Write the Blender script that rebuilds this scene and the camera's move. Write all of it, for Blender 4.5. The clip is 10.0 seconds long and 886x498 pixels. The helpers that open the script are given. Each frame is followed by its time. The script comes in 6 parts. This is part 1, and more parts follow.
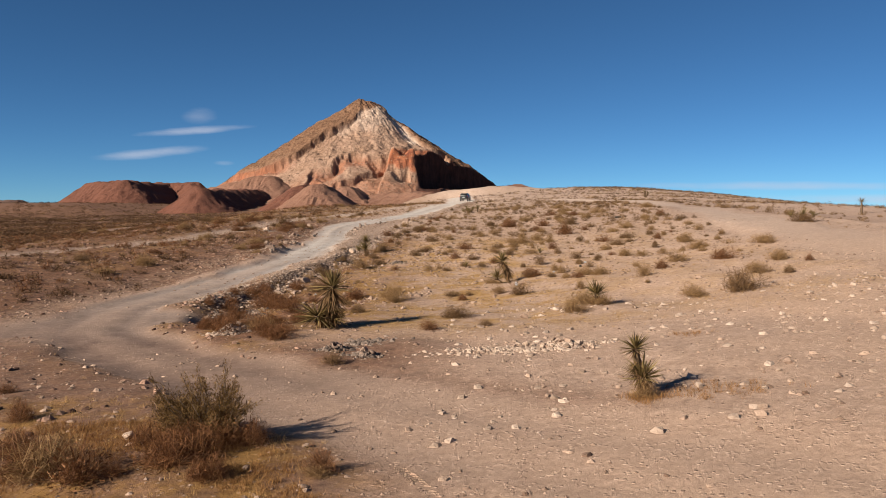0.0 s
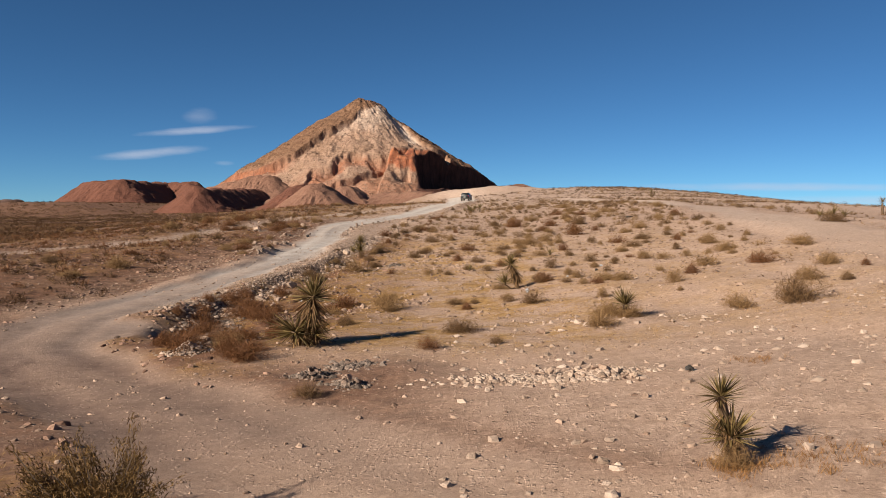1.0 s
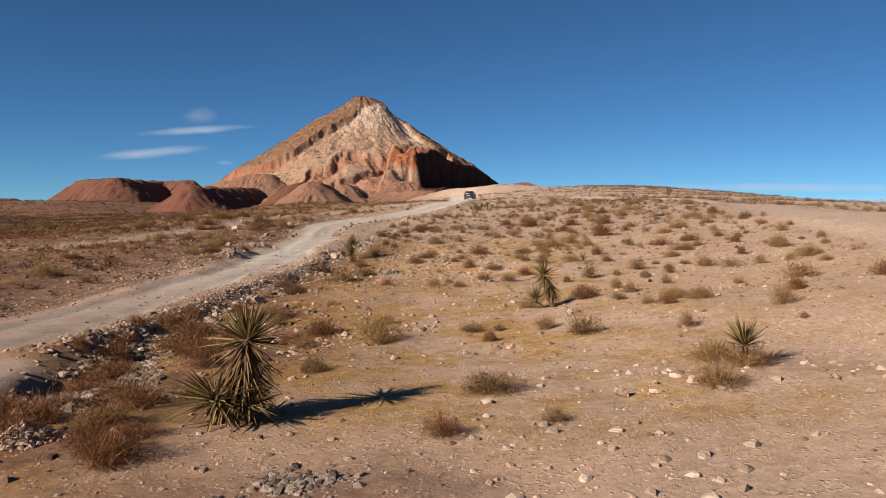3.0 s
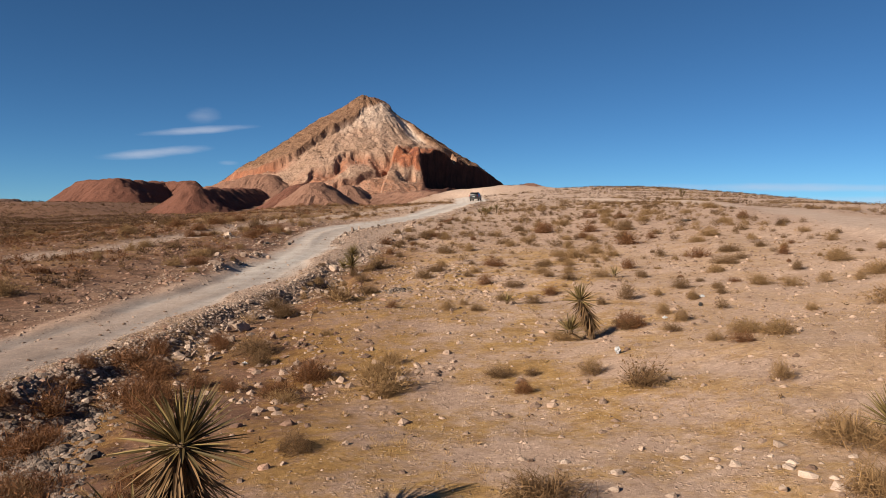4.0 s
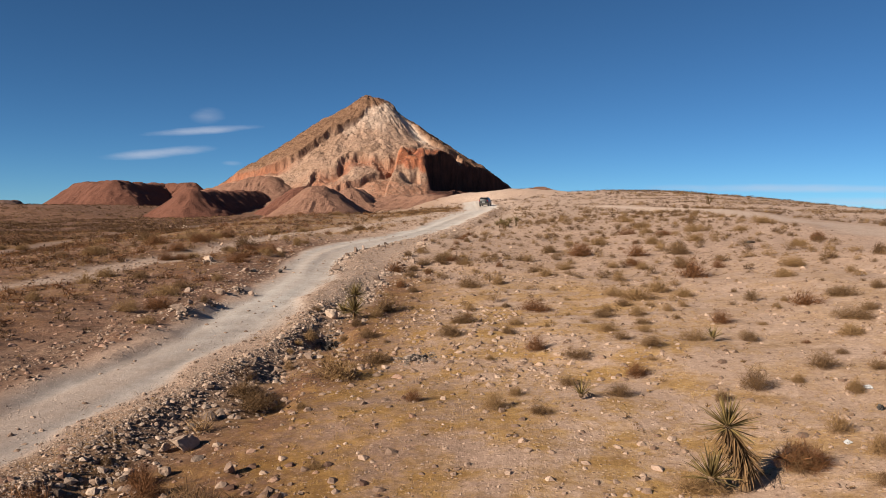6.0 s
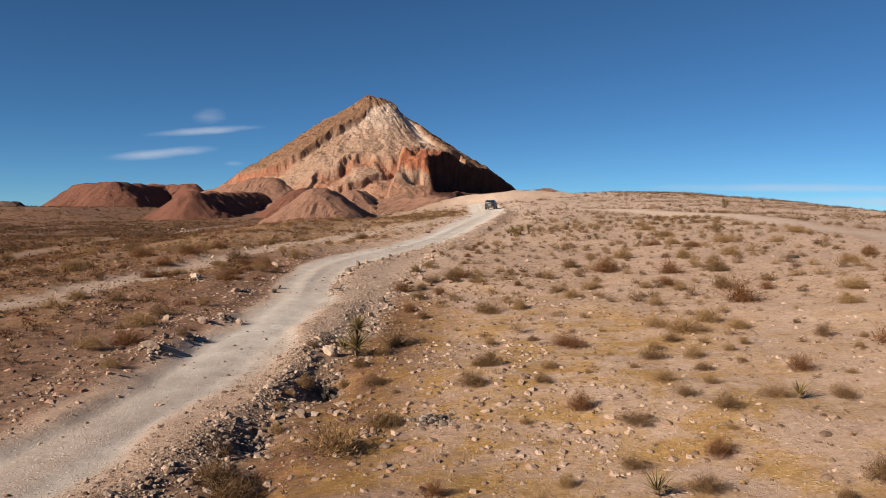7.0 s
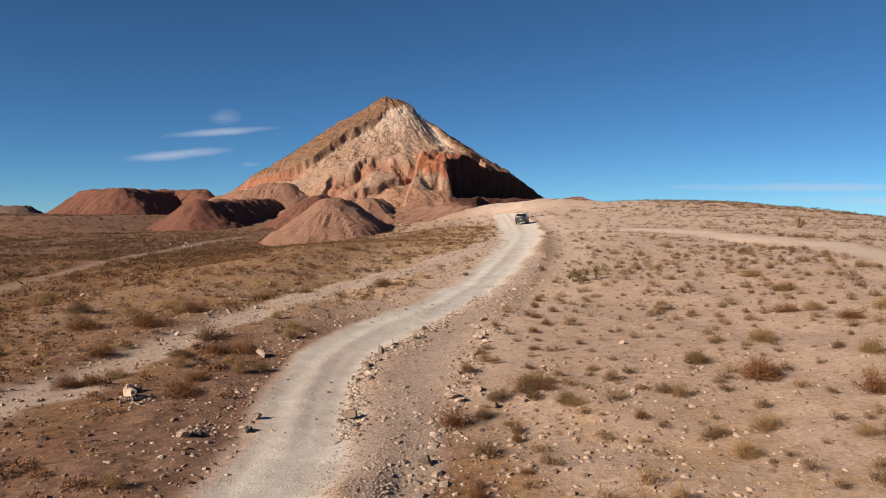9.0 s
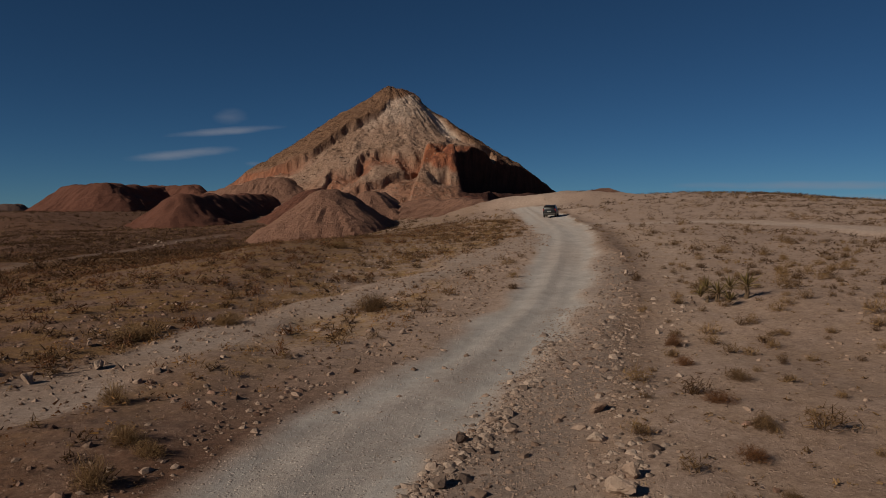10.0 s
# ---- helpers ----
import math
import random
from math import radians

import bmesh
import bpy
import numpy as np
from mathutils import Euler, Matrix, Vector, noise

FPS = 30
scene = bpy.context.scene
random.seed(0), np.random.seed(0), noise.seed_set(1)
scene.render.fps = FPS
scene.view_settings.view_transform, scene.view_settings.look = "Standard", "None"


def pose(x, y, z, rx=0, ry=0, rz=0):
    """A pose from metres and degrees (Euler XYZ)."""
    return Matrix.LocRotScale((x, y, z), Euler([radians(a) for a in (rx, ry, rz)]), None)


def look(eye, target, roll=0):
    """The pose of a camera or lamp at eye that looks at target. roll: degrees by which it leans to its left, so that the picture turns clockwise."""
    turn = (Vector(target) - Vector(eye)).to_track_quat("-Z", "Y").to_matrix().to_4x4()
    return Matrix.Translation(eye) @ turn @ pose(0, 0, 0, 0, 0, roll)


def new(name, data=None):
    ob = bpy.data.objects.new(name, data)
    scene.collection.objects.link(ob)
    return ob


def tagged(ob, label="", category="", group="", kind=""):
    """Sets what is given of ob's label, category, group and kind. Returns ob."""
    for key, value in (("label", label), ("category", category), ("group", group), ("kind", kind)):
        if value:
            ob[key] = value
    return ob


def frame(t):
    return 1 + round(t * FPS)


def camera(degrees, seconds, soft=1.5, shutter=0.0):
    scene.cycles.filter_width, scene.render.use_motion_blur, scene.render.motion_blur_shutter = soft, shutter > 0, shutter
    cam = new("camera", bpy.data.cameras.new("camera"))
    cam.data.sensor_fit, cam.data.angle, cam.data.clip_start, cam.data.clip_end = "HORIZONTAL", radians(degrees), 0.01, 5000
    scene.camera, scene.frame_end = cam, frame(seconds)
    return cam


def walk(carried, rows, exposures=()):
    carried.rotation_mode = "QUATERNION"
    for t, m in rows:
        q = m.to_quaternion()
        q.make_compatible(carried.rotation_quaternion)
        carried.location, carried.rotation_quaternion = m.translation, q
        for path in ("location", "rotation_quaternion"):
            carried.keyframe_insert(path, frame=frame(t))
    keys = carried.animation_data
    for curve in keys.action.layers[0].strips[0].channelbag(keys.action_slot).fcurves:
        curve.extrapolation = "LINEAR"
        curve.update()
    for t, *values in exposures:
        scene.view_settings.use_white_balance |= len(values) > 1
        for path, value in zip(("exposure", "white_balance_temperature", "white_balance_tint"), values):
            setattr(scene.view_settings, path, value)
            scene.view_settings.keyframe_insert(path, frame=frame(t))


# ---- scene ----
cam = camera(59.0, 10.0, soft=0.35)
PATH = [
    (0.0, 0.0, 0.0, 4.4, 3.03, -2.79, 0.05),
    (0.5, -0.114, 1.704, 4.349, 3.03, -2.77, 0.06),
    (1.0, -0.227, 3.409, 4.278, 3.05, -2.75, 0.16),
    (1.5, -0.355, 5.162, 4.235, 3.07, -2.77, 0.25),
    (2.0, -0.506, 6.922, 4.257, 3.1, -2.78, 0.25),
    (3.5, -1.141, 12.331, 4.025, 3.15, -2.73, 0.24),
    (4.0, -1.418, 14.174, 4.397, 3.35, -2.74, 0.25),
    (4.5, -1.707, 16.028, 4.905, 3.52, -2.73, 0.22),
    (5.0, -2.014, 17.792, 5.194, 3.55, -2.7, 0.27),
    (5.5, -2.333, 19.543, 5.262, 3.58, -2.71, 0.31),
    (7.0, -3.325, 25.133, 5.933, 3.76, -2.72, 0.25),
    (7.5, -3.673, 26.981, 6.322, 4.08, -2.74, 0.28),
    (8.0, -4.016, 28.829, 6.726, 4.42, -2.75, 0.22),
    (8.5, -4.368, 30.662, 7.085, 4.66, -2.75, 0.16),
    (8.6, -4.442, 31.03, 7.145, 4.7, -2.75, 0.15),
    (8.7, -4.739, 32.5, 7.385, 4.75, -2.74, 0.15),
    (9.0, -5.832, 37.898, 8.268, 4.87, -2.73, 0.13),
    (9.5, -7.313, 47.171, 7.754, 5.08, -2.76, 0.23),
    (10.0, -8.506, 57.575, 7.186, 5.28, -2.78, 0.0),
]
EXPOSURE = 0.95
walk(cam, [(t, pose(x, y, z, 90 + pitch, 0, yaw) @ pose(0, 0, 0, 0, 0, roll)) for t, x, y, z, yaw, pitch, roll in PATH],
     exposures=[(0.0, EXPOSURE), (9.4, EXPOSURE), (9.6, EXPOSURE - 0.15), (9.8, EXPOSURE - 0.62), (10.0, EXPOSURE - 1.5)])

# ---- world and sun: low winter sun from behind and to the left ----
SUN_ELEVATION, SUN_DIRECTION = radians(26.5), Vector((-0.768, -0.64, 0)).normalized()
to_sun = Vector((SUN_DIRECTION.x * math.cos(SUN_ELEVATION), SUN_DIRECTION.y * math.cos(SUN_ELEVATION), math.sin(SUN_ELEVATION)))
world = bpy.data.worlds.new("desert_sky")
scene.world = world
world.use_nodes = True
wt = world.node_tree
sky = wt.nodes.new("ShaderNodeTexSky")
sky.sky_type = "NISHITA"
sky.sun_disc = False
sky.sun_elevation = SUN_ELEVATION
sky.sun_rotation = math.atan2(SUN_DIRECTION.x, SUN_DIRECTION.y)
sky.altitude = 900
sky.air_density = 0.5
sky.dust_density = 0.0
sky.ozone_density = 8.0
wt.nodes["Background"].inputs["Strength"].default_value = 0.05
tint = wt.nodes.new("ShaderNodeMix")
tint.data_type, tint.blend_type = "RGBA", "MULTIPLY"
tint.inputs["Factor"].default_value = 1.0
tint.inputs["B"].default_value = (0.78, 0.965, 0.865, 1)
wt.links.new(sky.outputs["Color"], tint.inputs["A"])
wt.links.new(tint.outputs["Result"], wt.nodes["Background"].inputs["Color"])
sun_data = bpy.data.lights.new("sun", "SUN")
sun_data.energy = 5.0
sun_data.angle = radians(0.53)
sun_data.color = (1.0, 0.89, 0.74)
sun = new("sun", sun_data)
sun.matrix_world = look(to_sun * 200, (0, 0, 0))

# ---- materials ----


class Nodes:
    """A short way to write node trees."""

    def __init__(self, name, roughness=0.9):
        self.material = bpy.data.materials.new(name)
        self.material.use_nodes = True
        self.tree = self.material.node_tree
        self.surface = self.tree.nodes["Principled BSDF"]
        self.surface.inputs["Roughness"].default_value = roughness
        self.surface.inputs["Specular IOR Level"].default_value = 0.25
        self.place = self.node("ShaderNodeNewGeometry").outputs["Position"]

    def node(self, kind, **values):
        made = self.tree.nodes.new(kind)
        for key, value in values.items():
            self.feed(made.inputs[key], value)
        return made

    def feed(self, socket, value):
        if isinstance(value, bpy.types.NodeSocket):
            self.tree.links.new(value, socket)
        elif isinstance(value, tuple) and socket.type == "RGBA":
            socket.default_value = (*value[:3], 1)
        else:
            socket.default_value = value

    def noise(self, scale, detail=4.0, rough=0.6, where=None):
        return self.node("ShaderNodeTexNoise", Vector=where or self.place, Scale=scale, Detail=detail, Roughness=rough).outputs["Fac"]

    def cells(self, scale, out="Distance", where=None):
        return self.node("ShaderNodeTexVoronoi", Vector=where or self.place, Scale=scale).outputs[out]

    def span(self, value, low, high, a=0.0, b=1.0):
        made = self.node("ShaderNodeMapRange", Value=value)
        for key, number in (("From Min", low), ("From Max", high), ("To Min", a), ("To Max", b)):
            made.inputs[key].default_value = number
        return made.outputs["Result"]

    def mix(self, factor, a, b, how="MIX"):
        made = self.tree.nodes.new("ShaderNodeMix")
        made.data_type, made.blend_type = "RGBA", how
        self.feed(made.inputs["Factor"], factor)
        self.feed(made.inputs["A"], a)
        self.feed(made.inputs["B"], b)
        return made.outputs["Result"]

    def math(self, how, a, b=0.0):
        made = self.tree.nodes.new("ShaderNodeMath")
        made.operation = how
        self.feed(made.inputs[0], a)
        self.feed(made.inputs[1], b)
        return made.outputs[0]

    def zones(self, name):
        made = self.tree.nodes.new("ShaderNodeAttribute")
        made.attribute_name = name
        split = self.node("ShaderNodeSeparateColor", Color=made.outputs["Color"])
        return split.outputs["Red"], split.outputs["Green"], split.outputs["Blue"], made.outputs["Alpha"]

    def any_piece(self):
        return self.tree.nodes.new("ShaderNodeObjectInfo").outputs["Random"]

    def island(self):
        return self.node("ShaderNodeNewGeometry").outputs["Random Per Island"]

    def bump(self, height, strength, distance):
        made = self.node("ShaderNodeBump", Height=height, Strength=strength, Distance=distance)
        self.feed(self.surface.inputs["Normal"], made.outputs["Normal"])

    def done(self, colour):
        """Sets the colour, darkened evenly on every material so that shade turns out deeper."""
        self.feed(self.surface.inputs["Base Color"], self.mix(1.0, colour, (0.87, 0.855, 0.85), "MULTIPLY"))
        return self.material


def ground_material():
    n = Nodes("desert_ground", 0.95)
    road, grass, rubble, crust = n.zones("zones")
    fine, mid, wide = n.noise(42, 6, 0.8), n.noise(2.6, 6, 0.7), n.noise(0.16, 4, 0.6)
    soil = n.mix(n.span(mid, 0.33, 0.67), (0.395, 0.278, 0.207), (0.575, 0.428, 0.333))
    soil = n.mix(n.span(wide, 0.4, 0.62, 0.0, 0.7), soil, (0.51, 0.364, 0.27))
    far_soil = n.mix(n.span(mid, 0.33, 0.67), (0.40, 0.29, 0.225), (0.58, 0.45, 0.365))
    depth = n.node("ShaderNodeSeparateXYZ", Vector=n.place).outputs["Y"]
    soil = n.mix(n.span(n.math("ADD", depth, n.math("MULTIPLY", wide, 16.0)), 40.0, 72.0, 0.0, 0.75), soil, far_soil)
    pale_soil = n.mix(n.span(mid, 0.33, 0.67), (0.47, 0.35, 0.275), (0.69, 0.55, 0.45))
    sideways = n.node("ShaderNodeSeparateXYZ", Vector=n.place).outputs["X"]
    soil = n.mix(n.math("MULTIPLY", n.span(sideways, -17.0, -9.0), n.span(n.math("ADD", depth, n.math("MULTIPLY", wide, 20.0)), 82.0, 112.0, 0.0, 0.85)), soil, pale_soil)
    old_soil = n.mix(n.span(mid, 0.33, 0.67), (0.066, 0.027, 0.014), (0.235, 0.114, 0.062))
    soil = n.mix(n.math("MULTIPLY", crust, n.span(n.noise(0.35, 5, 0.7), 0.32, 0.5, 0.75, 1.0)), soil, old_soil)
    straw = n.mix(n.span(mid, 0.35, 0.7), (0.30, 0.165, 0.044), (0.50, 0.315, 0.098))
    straw = n.mix(n.math("MULTIPLY", crust, 0.62), straw, n.mix(n.span(mid, 0.35, 0.7), (0.125, 0.055, 0.011), (0.31, 0.160, 0.034)))
    patch = n.math("MULTIPLY", grass, n.span(n.noise(0.6, 6, 0.75), 0.43, 0.58))
    colour = n.mix(n.math("MULTIPLY", patch, 0.88), soil, straw)
    gravel = n.mix(n.span(n.cells(7.0, "Color"), 0.2, 0.8), (0.095, 0.055, 0.036), (0.32, 0.210, 0.143))
    colour = n.mix(n.math("MULTIPLY", rubble, 0.65), colour, gravel)
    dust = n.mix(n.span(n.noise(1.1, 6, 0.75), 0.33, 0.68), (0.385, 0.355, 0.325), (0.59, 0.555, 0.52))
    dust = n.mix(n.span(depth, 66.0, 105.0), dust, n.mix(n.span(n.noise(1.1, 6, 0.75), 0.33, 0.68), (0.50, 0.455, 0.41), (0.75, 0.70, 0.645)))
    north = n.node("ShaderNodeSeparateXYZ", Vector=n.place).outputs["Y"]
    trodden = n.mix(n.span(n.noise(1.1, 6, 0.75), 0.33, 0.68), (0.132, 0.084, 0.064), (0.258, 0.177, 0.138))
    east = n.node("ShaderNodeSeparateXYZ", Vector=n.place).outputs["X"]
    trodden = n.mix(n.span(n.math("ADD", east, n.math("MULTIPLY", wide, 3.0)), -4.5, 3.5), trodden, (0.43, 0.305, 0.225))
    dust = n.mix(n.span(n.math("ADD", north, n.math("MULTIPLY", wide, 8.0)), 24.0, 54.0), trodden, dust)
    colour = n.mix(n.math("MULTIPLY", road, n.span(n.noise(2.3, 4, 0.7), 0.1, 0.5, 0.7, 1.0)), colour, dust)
    # small stones, pale and dark, spread over everything
    kind = n.node("ShaderNodeSeparateColor", Color=n.cells(12.0, "Color"))
    some = n.math("MULTIPLY", n.span(n.cells(12.0), 0.34, 0.24), n.span(kind.outputs["Red"], 0.48, 0.56))
    some = n.math("MULTIPLY", some, n.math("SUBTRACT", 1.0, n.math("MULTIPLY", road, 0.6)))
    some = n.math("MULTIPLY", some, n.math("SUBTRACT", 1.0, n.math("MULTIPLY", crust, 0.65)))
    shade = n.mix(kind.outputs["Green"], (0.22, 0.14, 0.10), (0.68, 0.53, 0.42))
    colour = n.mix(n.math("MULTIPLY", some, 0.7), colour, shade)
    colour = n.mix(n.span(fine, 0.38, 0.56, 0.5, 0.0), colour, n.mix(1.0, colour, (0.56, 0.48, 0.43), "MULTIPLY"))
    clods = n.noise(8.5, 6, 0.85)
    colour = n.mix(n.math("SUBTRACT", 1.0, n.math("MULTIPLY", road, 0.65)), colour, n.mix(n.span(clods, 0.34, 0.66), (0.66, 0.61, 0.58), (1.25, 1.23, 1.21)), "MULTIPLY")
    height = n.math("ADD", n.math("MULTIPLY", fine, 0.25), n.math("ADD", n.math("MULTIPLY", some, 0.4), n.math("ADD", n.math("MULTIPLY", mid, 0.4), n.math("MULTIPLY", clods, n.math("SUBTRACT", 0.7, n.math("MULTIPLY", road, 0.5))))))
    n.bump(height, 0.75, 0.06)
    return n.done(colour)


def hill_material():
    n = Nodes("hill_rock", 0.95)
    pale, orange, natural, wall = n.zones("zones")
    tilted = n.node("ShaderNodeMapping", Vector=n.place)
    tilted.inputs["Scale"].default_value = (1.0, 1.0, 0.35)
    lump, grain, streak = n.noise(0.12, 5, 0.65), n.noise(0.9, 6, 0.75), n.noise(0.45, 5, 0.7, tilted.outputs["Vector"])
    rubble = n.mix(n.span(grain, 0.35, 0.68), (0.255, 0.147, 0.098), (0.55, 0.375, 0.268))
    rubble = n.mix(n.span(lump, 0.42, 0.6, 0.0, 0.6), rubble, (0.37, 0.222, 0.148))
    rubble = n.mix(n.span(n.noise(0.075, 6, 0.7), 0.46, 0.62, 0.0, 0.75), rubble, n.mix(n.span(grain, 0.36, 0.66), (0.175, 0.095, 0.058), (0.40, 0.245, 0.155)))
    chalk = n.mix(n.span(grain, 0.35, 0.65), (0.52, 0.40, 0.315), (0.82, 0.69, 0.58))
    colour = n.mix(n.math("MULTIPLY", pale, n.span(lump, 0.3, 0.55, 0.55, 1.0)), rubble, chalk)
    red = n.mix(n.span(streak, 0.35, 0.66), (0.20, 0.065, 0.038), (0.46, 0.17, 0.08))
    colour = n.mix(n.math("MULTIPLY", orange, n.span(lump, 0.3, 0.5, 0.7, 1.0)), colour, red)
    brown = n.mix(n.span(grain, 0.36, 0.66), (0.135, 0.068, 0.039), (0.33, 0.187, 0.11))
    # near-black red puts the far wall's shade into its colour; also colours the cap
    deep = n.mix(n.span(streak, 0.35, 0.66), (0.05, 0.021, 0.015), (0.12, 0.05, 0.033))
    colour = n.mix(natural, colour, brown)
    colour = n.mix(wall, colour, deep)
    n.bump(n.math("ADD", grain, n.math("MULTIPLY", streak, 1.3)), 0.95, 0.95)
    return n.done(colour)


def heap_material(name, dark, light):
    n = Nodes(name, 0.97)
    grain, wide = n.noise(1.6, 6, 0.8), n.noise(0.1, 4, 0.6)
    colour = n.mix(n.span(grain, 0.36, 0.66), dark, light)
    colour = n.mix(n.span(wide, 0.4, 0.62, 0.0, 0.5), colour, tuple(0.5 * (a + b) * 1.15 for a, b in zip(dark, light)))
    lumps = n.span(n.cells(3.1), 0.0, 0.6, 1.0, 0.0)
    n.bump(n.math("ADD", n.math("MULTIPLY", lumps, 0.4), grain), 0.9, 0.4)
    return n.done(colour)


def rock_material(name, dark, light, per_island=False):
    n = Nodes(name, 0.88)
    pick = n.island() if per_island else n.any_piece()
    colour = n.mix(pick, dark, light)
    colour = n.mix(n.span(n.noise(9, 5, 0.7), 0.35, 0.68, 0.0, 0.55), colour, n.mix(1.0, colour, (0.62, 0.55, 0.5), "MULTIPLY"))
    n.bump(n.noise(26, 5, 0.7), 0.7, 0.03)
    return n.done(colour)


def plant_material(name, a, b, per_island=True, sheer=0.2):
    """Thin dry or green plant matter: each stem or leaf has its own tone."""
    n = Nodes(name, 0.7)
    colour = n.mix(n.island() if per_island else n.any_piece(), a, b)
    colour = n.mix(n.span(n.noise(5, 3, 0.6), 0.35, 0.68, 0.0, 0.4), colour, n.mix(1.0, colour, (0.6, 0.55, 0.5), "MULTIPLY"))
    n.done(colour)
    veil = n.node("ShaderNodeBsdfTranslucent", Color=colour)
    blend = n.node("ShaderNodeMixShader", Fac=sheer)
    n.tree.links.new(n.surface.outputs[0], blend.inputs[1])
    n.tree.links.new(veil.outputs[0], blend.inputs[2])
    n.tree.links.new(blend.outputs[0], n.tree.nodes["Material Output"].inputs["Surface"])
    return n.material


def plain_material(name, colour, roughness=0.5, metal=0.0, wear=0.25, dust=0.0):
    n = Nodes(name, roughness)
    n.surface.inputs["Metallic"].default_value = metal
    n.surface.inputs["Specular IOR Level"].default_value = 0.5
    base = n.mix(n.span(n.noise(6, 5, 0.7), 0.35, 0.7, 0.0, wear), colour, tuple(c * 0.55 for c in colour))
    if dust:
        base = n.mix(n.span(n.noise(2.2, 5, 0.7), 0.3, 0.75, dust * 0.4, dust), base, (0.42, 0.31, 0.22))
    return n.done(base)


GROUND = ground_material()
HILL = hill_material()
HEAP_RED = heap_material("red_spoil", (0.095, 0.036, 0.023), (0.205, 0.087, 0.056))
HEAP_PINK = heap_material("pink_spoil", (0.165, 0.082, 0.053), (0.315, 0.172, 0.118))
MESA = heap_material("far_mesa", (0.09, 0.055, 0.045), (0.16, 0.10, 0.08))
ROCK_PALE = rock_material("pale_stone", (0.30, 0.20, 0.145), (0.52, 0.40, 0.31))
RED_STONE = rock_material("reddish_stone", (0.07, 0.034, 0.022), (0.40, 0.25, 0.18), True)
HILL_STONE = rock_material("hill_stone", (0.17, 0.10, 0.065), (0.48, 0.34, 0.25), True)
ROCK_GREY = rock_material("grey_stone", (0.12, 0.08, 0.062), (0.40, 0.295, 0.23))
RUBBLE = rock_material("bank_rubble", (0.12, 0.083, 0.065), (0.50, 0.385, 0.305), True)
# near-black stands in for shade on bank stones and shadows in a grey pile
ROCK_BLACK = rock_material("shade_black_stone", (0.03, 0.027, 0.025), (0.12, 0.10, 0.09))
PALE_GRAVEL = rock_material("pale_broken_stone", (0.27, 0.195, 0.145), (0.53, 0.415, 0.335), True)
ASH_STONE = rock_material("ashen_stone", (0.075, 0.057, 0.047), (0.30, 0.232, 0.188), True)
GRAVEL = rock_material("loose_gravel", (0.16, 0.10, 0.07), (0.455, 0.33, 0.25), True)
SHRUB_TAN = plant_material("dry_tan_twigs", (0.16, 0.090, 0.038), (0.39, 0.242, 0.110))
SHRUB_GREY = plant_material("grey_brown_twigs", (0.085, 0.047, 0.021), (0.25, 0.146, 0.066))
SHRUB_RED = plant_material("russet_twigs", (0.090, 0.036, 0.014), (0.24, 0.105, 0.038))
SHRUB_DARK = plant_material("dark_scrub", (0.052, 0.026, 0.011), (0.145, 0.076, 0.032))
GOLD_GRASS = plant_material("golden_grass", (0.17, 0.078, 0.026), (0.40, 0.21, 0.07))
STRAW = plant_material("straw_grass", (0.30, 0.17, 0.055), (0.52, 0.34, 0.14))
CREOSOTE = plant_material("creosote_leaves", (0.075, 0.040, 0.013), (0.225, 0.130, 0.043))
BARK = plant_material("grey_bark", (0.07, 0.05, 0.035), (0.17, 0.12, 0.085), sheer=0.0)
YUCCA_LEAF = plant_material("yucca_leaf", (0.068, 0.048, 0.018), (0.30, 0.215, 0.08), per_island=False, sheer=0.15)
YUCCA_DEAD = plant_material("dead_yucca_leaf", (0.085, 0.047, 0.021), (0.27, 0.16, 0.072), per_island=False, sheer=0.1)
YUCCA_TRUNK = plant_material("yucca_trunk", (0.06, 0.04, 0.025), (0.14, 0.09, 0.05), sheer=0.0)

# ---- shared helpers for geometry ----


def smooth_step(t):
    t = np.clip(t, 0, 1)
    return t * t * (3 - 2 * t)


def lattice(ix, iy, seed):
    v = np.sin(ix * 127.1 + iy * 311.7 + seed * 74.7) * 43758.5453
    return v - np.floor(v)


def value_noise(x, y, seed=0):
    ix, iy = np.floor(x), np.floor(y)
    fx, fy = x - ix, y - iy
    fx, fy = fx * fx * (3 - 2 * fx), fy * fy * (3 - 2 * fy)
    a = lattice(ix, iy, seed) * (1 - fx) + lattice(ix + 1, iy, seed) * fx
    b = lattice(ix, iy + 1, seed) * (1 - fx) + lattice(ix + 1, iy + 1, seed) * fx
    return (a * (1 - fy) + b * fy) * 2 - 1


def layered(x, y, size, octaves=4, seed=0, keep=0.5):
    total, gain = 0.0 * x, 1.0
    for k in range(octaves):
        total = total + gain * value_noise(x / size + 17.3 * k, y / size - 9.1 * k, seed + k)
        size, gain = size * 0.5, gain * keep
    return total


def line_distance(x, y, points):
    """Distance to a line through the points, and how far along it (0 to 1) the nearest place lies."""
    best, along = np.full(np.shape(x), 1e9), np.zeros(np.shape(x))
    for k, ((ax, ay), (bx, by)) in enumerate(zip(points, points[1:])):
        dx, dy = bx - ax, by - ay
        s = np.clip(((x - ax) * dx + (y - ay) * dy) / (dx * dx + dy * dy), 0, 1)
        d = np.hypot(x - ax - s * dx, y - ay - s * dy)
        along = np.where(d < best, (k + s) / (len(points) - 1), along)
        best = np.minimum(best, d)
    return best, along


